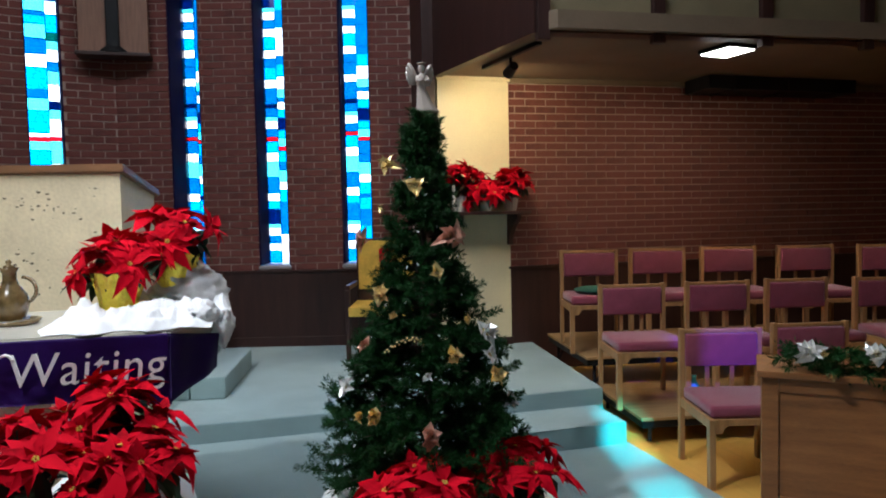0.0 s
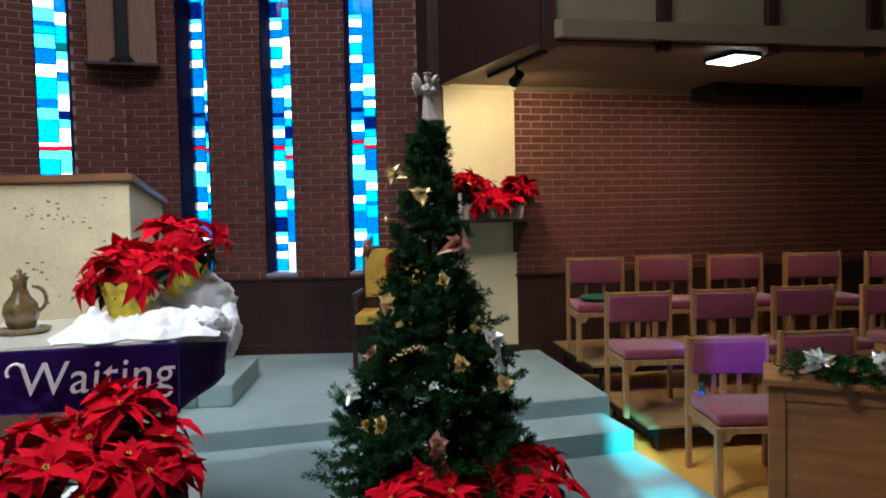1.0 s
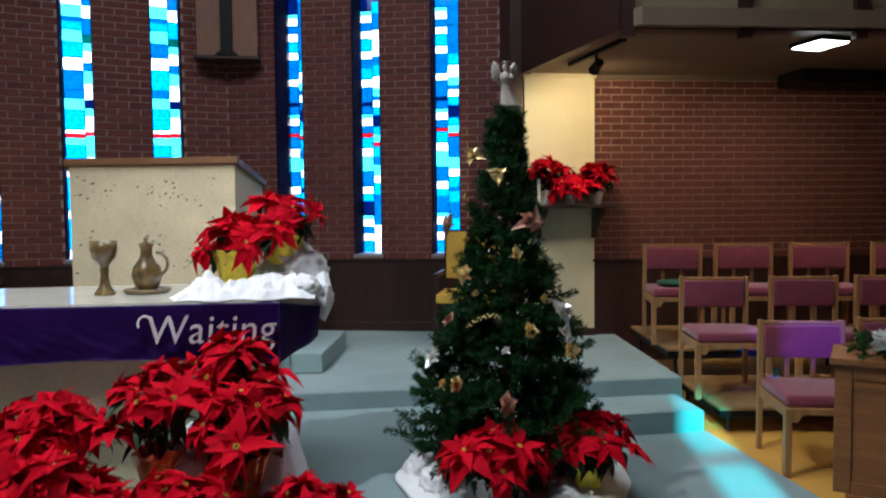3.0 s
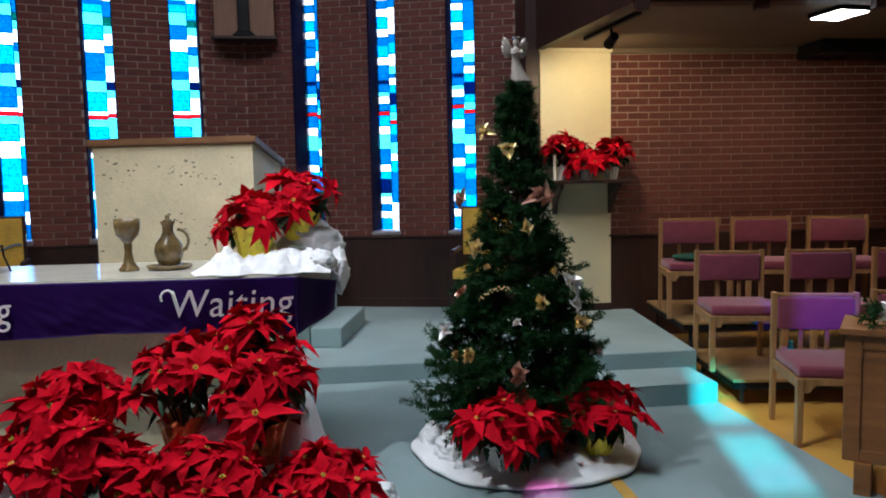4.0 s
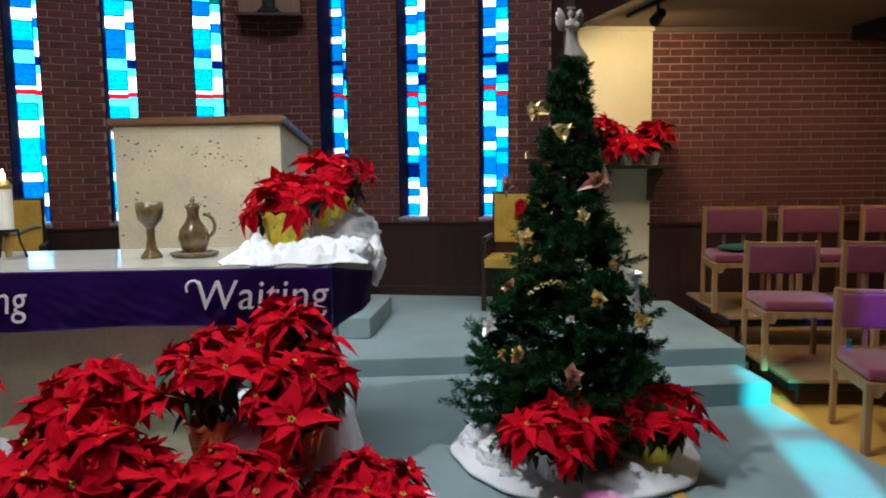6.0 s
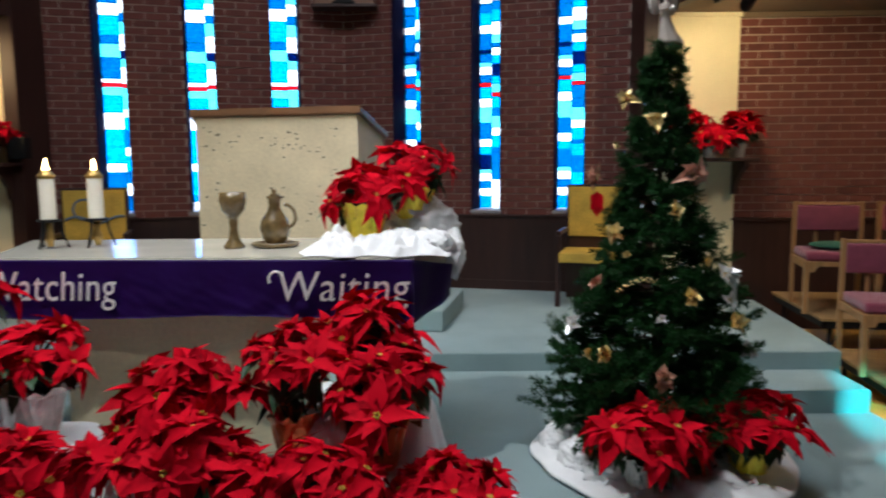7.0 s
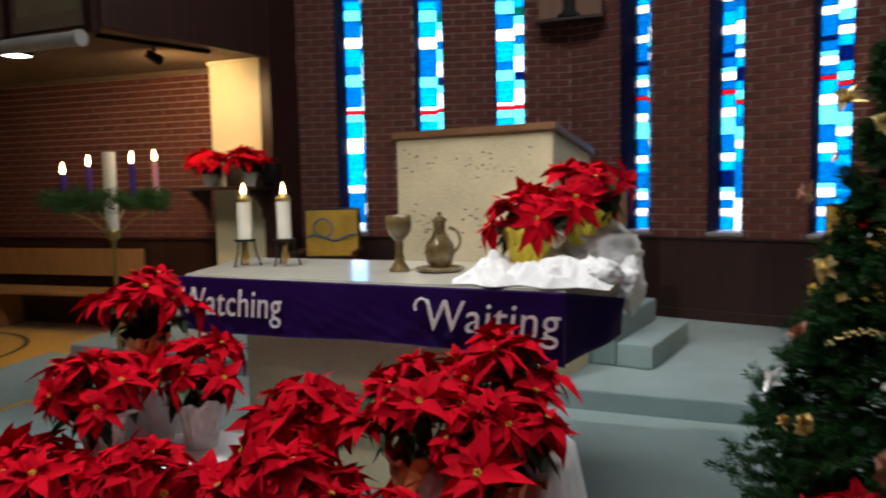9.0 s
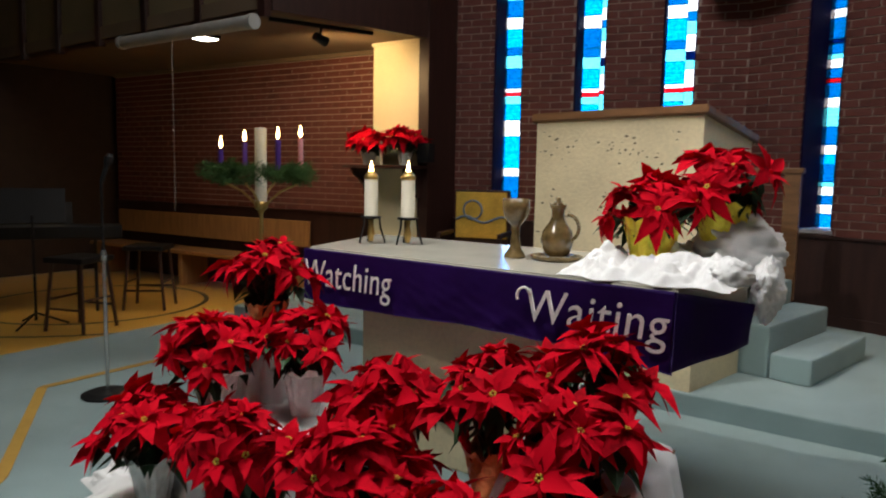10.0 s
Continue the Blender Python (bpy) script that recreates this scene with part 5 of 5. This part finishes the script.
# ---- small things at the chairs ----
b = bmesh.new()
bmesh.ops.create_uvsphere(b, u_segments=28, v_segments=12, radius=0.19)
for v in b.verts:
    v.co.z *= 0.14
cu = new("seat_cushion", mesh_of(b, "seat_cushion", mat("dark_green_cushion", (0.012, 0.07, 0.045), 0.9, bump=0.4, bscale=300), True))
cu.matrix_world = pose(2.78, 5.11, 0.37 + 0.478)
tagged(cu, "round dark green cushion on a choir chair seat", "cushion")
for x, y, z, c in ((3.02, 4.62, 0.37, (0.05, 0.25, 0.35)), (2.93, 4.05, 0.165, (0.08, 0.45, 0.6))):
    b = bmesh.new()
    lathe(b, [(0.032, 0), (0.034, 0.02), (0.034, 0.13), (0.014, 0.16), (0.014, 0.185), (0.016, 0.186), (0.016, 0.20)], 16)
    bo = new("water_bottle", mesh_of(b, "water_bottle", mat("teal_bottle_plastic", c, 0.15, var=0.05), True))
    bo.matrix_world = pose(x, y, z)
    tagged(bo, "teal plastic water bottle under a choir chair", "bottle")

# ---- ceiling lamps, track lights, projector screen ----


def panel_lamp(x, y, ang, label, size=1.0):
    p = base("ceiling_light", pose(x, y, SOFFIT, 0, 0, ang), label, "ceiling light", "soffit lights")
    b = bmesh.new()
    box(b, (-0.17 * size, -0.16, -0.035), (0.17 * size, 0.16, -0.002), None, 0.006)
    part("housing", b, BLACK, p)
    b = bmesh.new()
    box(b, (-0.15 * size, -0.14, -0.042), (0.15 * size, 0.14, -0.036))
    part("diffuser", b, LAMPFACE, p, "glowing white diffuser")


panel_lamp(3.66, 4.64, 8, "flat square ceiling lamp with a glowing white face", 0.85)
panel_lamp(-5.53, 4.88, 0, "small flat ceiling lamp with a glowing white face", 0.55)


def track(a, c, at, aim):
    a, c = Vector(a), Vector(c)
    t = base("track_light", pose(*a), "black ceiling track with one spotlight head", "track light", "track lights")
    d = c - a
    b = bmesh.new()
    box(b, (0, -0.018, -0.035), (d.length, 0.018, -0.002), d.to_track_quat("X", "Z").to_matrix().to_4x4(), 0.003)
    part("rail", b, BLACK, t)
    p = d * at
    b = bmesh.new()
    rod(b, p + Vector((0, 0, -0.03)), p + Vector((0, 0, -0.10)), 0.012)
    part("stem", b, BLACK, t)
    q = p + Vector((0, 0, -0.13))
    v = (Vector(aim) - a - q).normalized()
    b = bmesh.new()
    rod(b, q - v * 0.07, q + v * 0.06, 0.035, 0.045, 16)
    part("head", b, BLACK, t)


track((2.02, 5.62, SOFFIT), (2.12, 4.70, SOFFIT), 0.52, (2.05, 6.1, 2.3))
track((-4.0, 5.62, SOFFIT), (-4.35, 4.70, SOFFIT), 0.52, (-4.05, 6.1, 2.3))
sc = base("projection_screen", pose(-5.09, 4.37, 2.60), "rolled-up grey projection screen hung under the gallery with a pull cord", "screen")
b = bmesh.new()
rod(b, (-0.93, 0, 0), (0.93, 0, 0), 0.055, None, 20)
part("case", b, GREY, sc, smooth=False)
for x in (-0.93, 0.93):
    b = bmesh.new()
    rod(b, (x - 0.02, 0, 0), (x + 0.02, 0, 0), 0.062, None, 20)
    part("end_cap", b, GREY, sc)
b = bmesh.new()
rod(b, (-0.12, -0.02, -1.55), (-0.12, -0.02, -0.05), 0.0025, None, 6)
part("pull_cord", b, GREY, sc)
b = bmesh.new()
box(b, (4.2, 5.58, 2.59), (5.9, 5.95, SOFFIT - 0.004), None, 0.01)
du = base("air_duct", pose(0, 0, 0), "long black duct box under the soffit at the brick wall", "duct")
part("housing", b, BLACK, du)
for x in (4.5, 5.1, 5.7):
    b = bmesh.new()
    box(b, (x - 0.02, 5.572, 2.584), (x + 0.02, 5.96, SOFFIT - 0.006), None, 0.003)
    part("joint_band", b, BLACK, du)
ld = base("small_speaker", pose(-3.62, 6.02, 1.62), "small dark box speaker on the dark return wall", "speaker")
b = bmesh.new()
box(b, (-0.07, -0.10, -0.09), (0.07, 0.0, 0.09), None, 0.008)
part("cabinet", b, BLACK, ld)

# ---- tape on the carpet, court lines on the hall floor ----


def strip(name, a, c, w, z, material, label, category):
    a, c = Vector((*a, z)), Vector((*c, z))
    d = c - a
    b = bmesh.new()
    box(b, (0, -w / 2, 0.0), (d.length, w / 2, 0.004), Matrix.Translation(a) @ d.to_track_quat("X", "Z").to_matrix().to_4x4())
    tagged(new(name, mesh_of(b, name, material)), label, category, "floor tape", "structure")


for a, c in (((1.11, 2.62), (1.09, 0.4)), ((-3.80, 2.50), (-3.84, 3.9)), ((-3.80, 2.50), (-2.69, 1.81)), ((-2.69, 1.81), (-2.1, 1.2))):
    strip("floor_tape", a, c, 0.055, P1 + 0.001, TAPE, "ochre tape strip stuck on the blue-grey carpet", "tape")
b = bmesh.new()
for cx0, cy0, r in ((-6.9, 4.5, 1.1), (-7.4, 5.0, 2.3)):
    for k in range(48):
        a, a2 = 6.283 * k / 48, 6.283 * (k + 1) / 48
        q = [b.verts.new((cx0 + rr * math.cos(t), cy0 + rr * math.sin(t), -0.008)) for rr, t in ((r, a), (r + 0.05, a), (r + 0.05, a2), (r, a2))]
        b.faces.new(q)
solid("court_lines", b, COURT, "black curved court lines painted on the wooden floor", "floor marking")
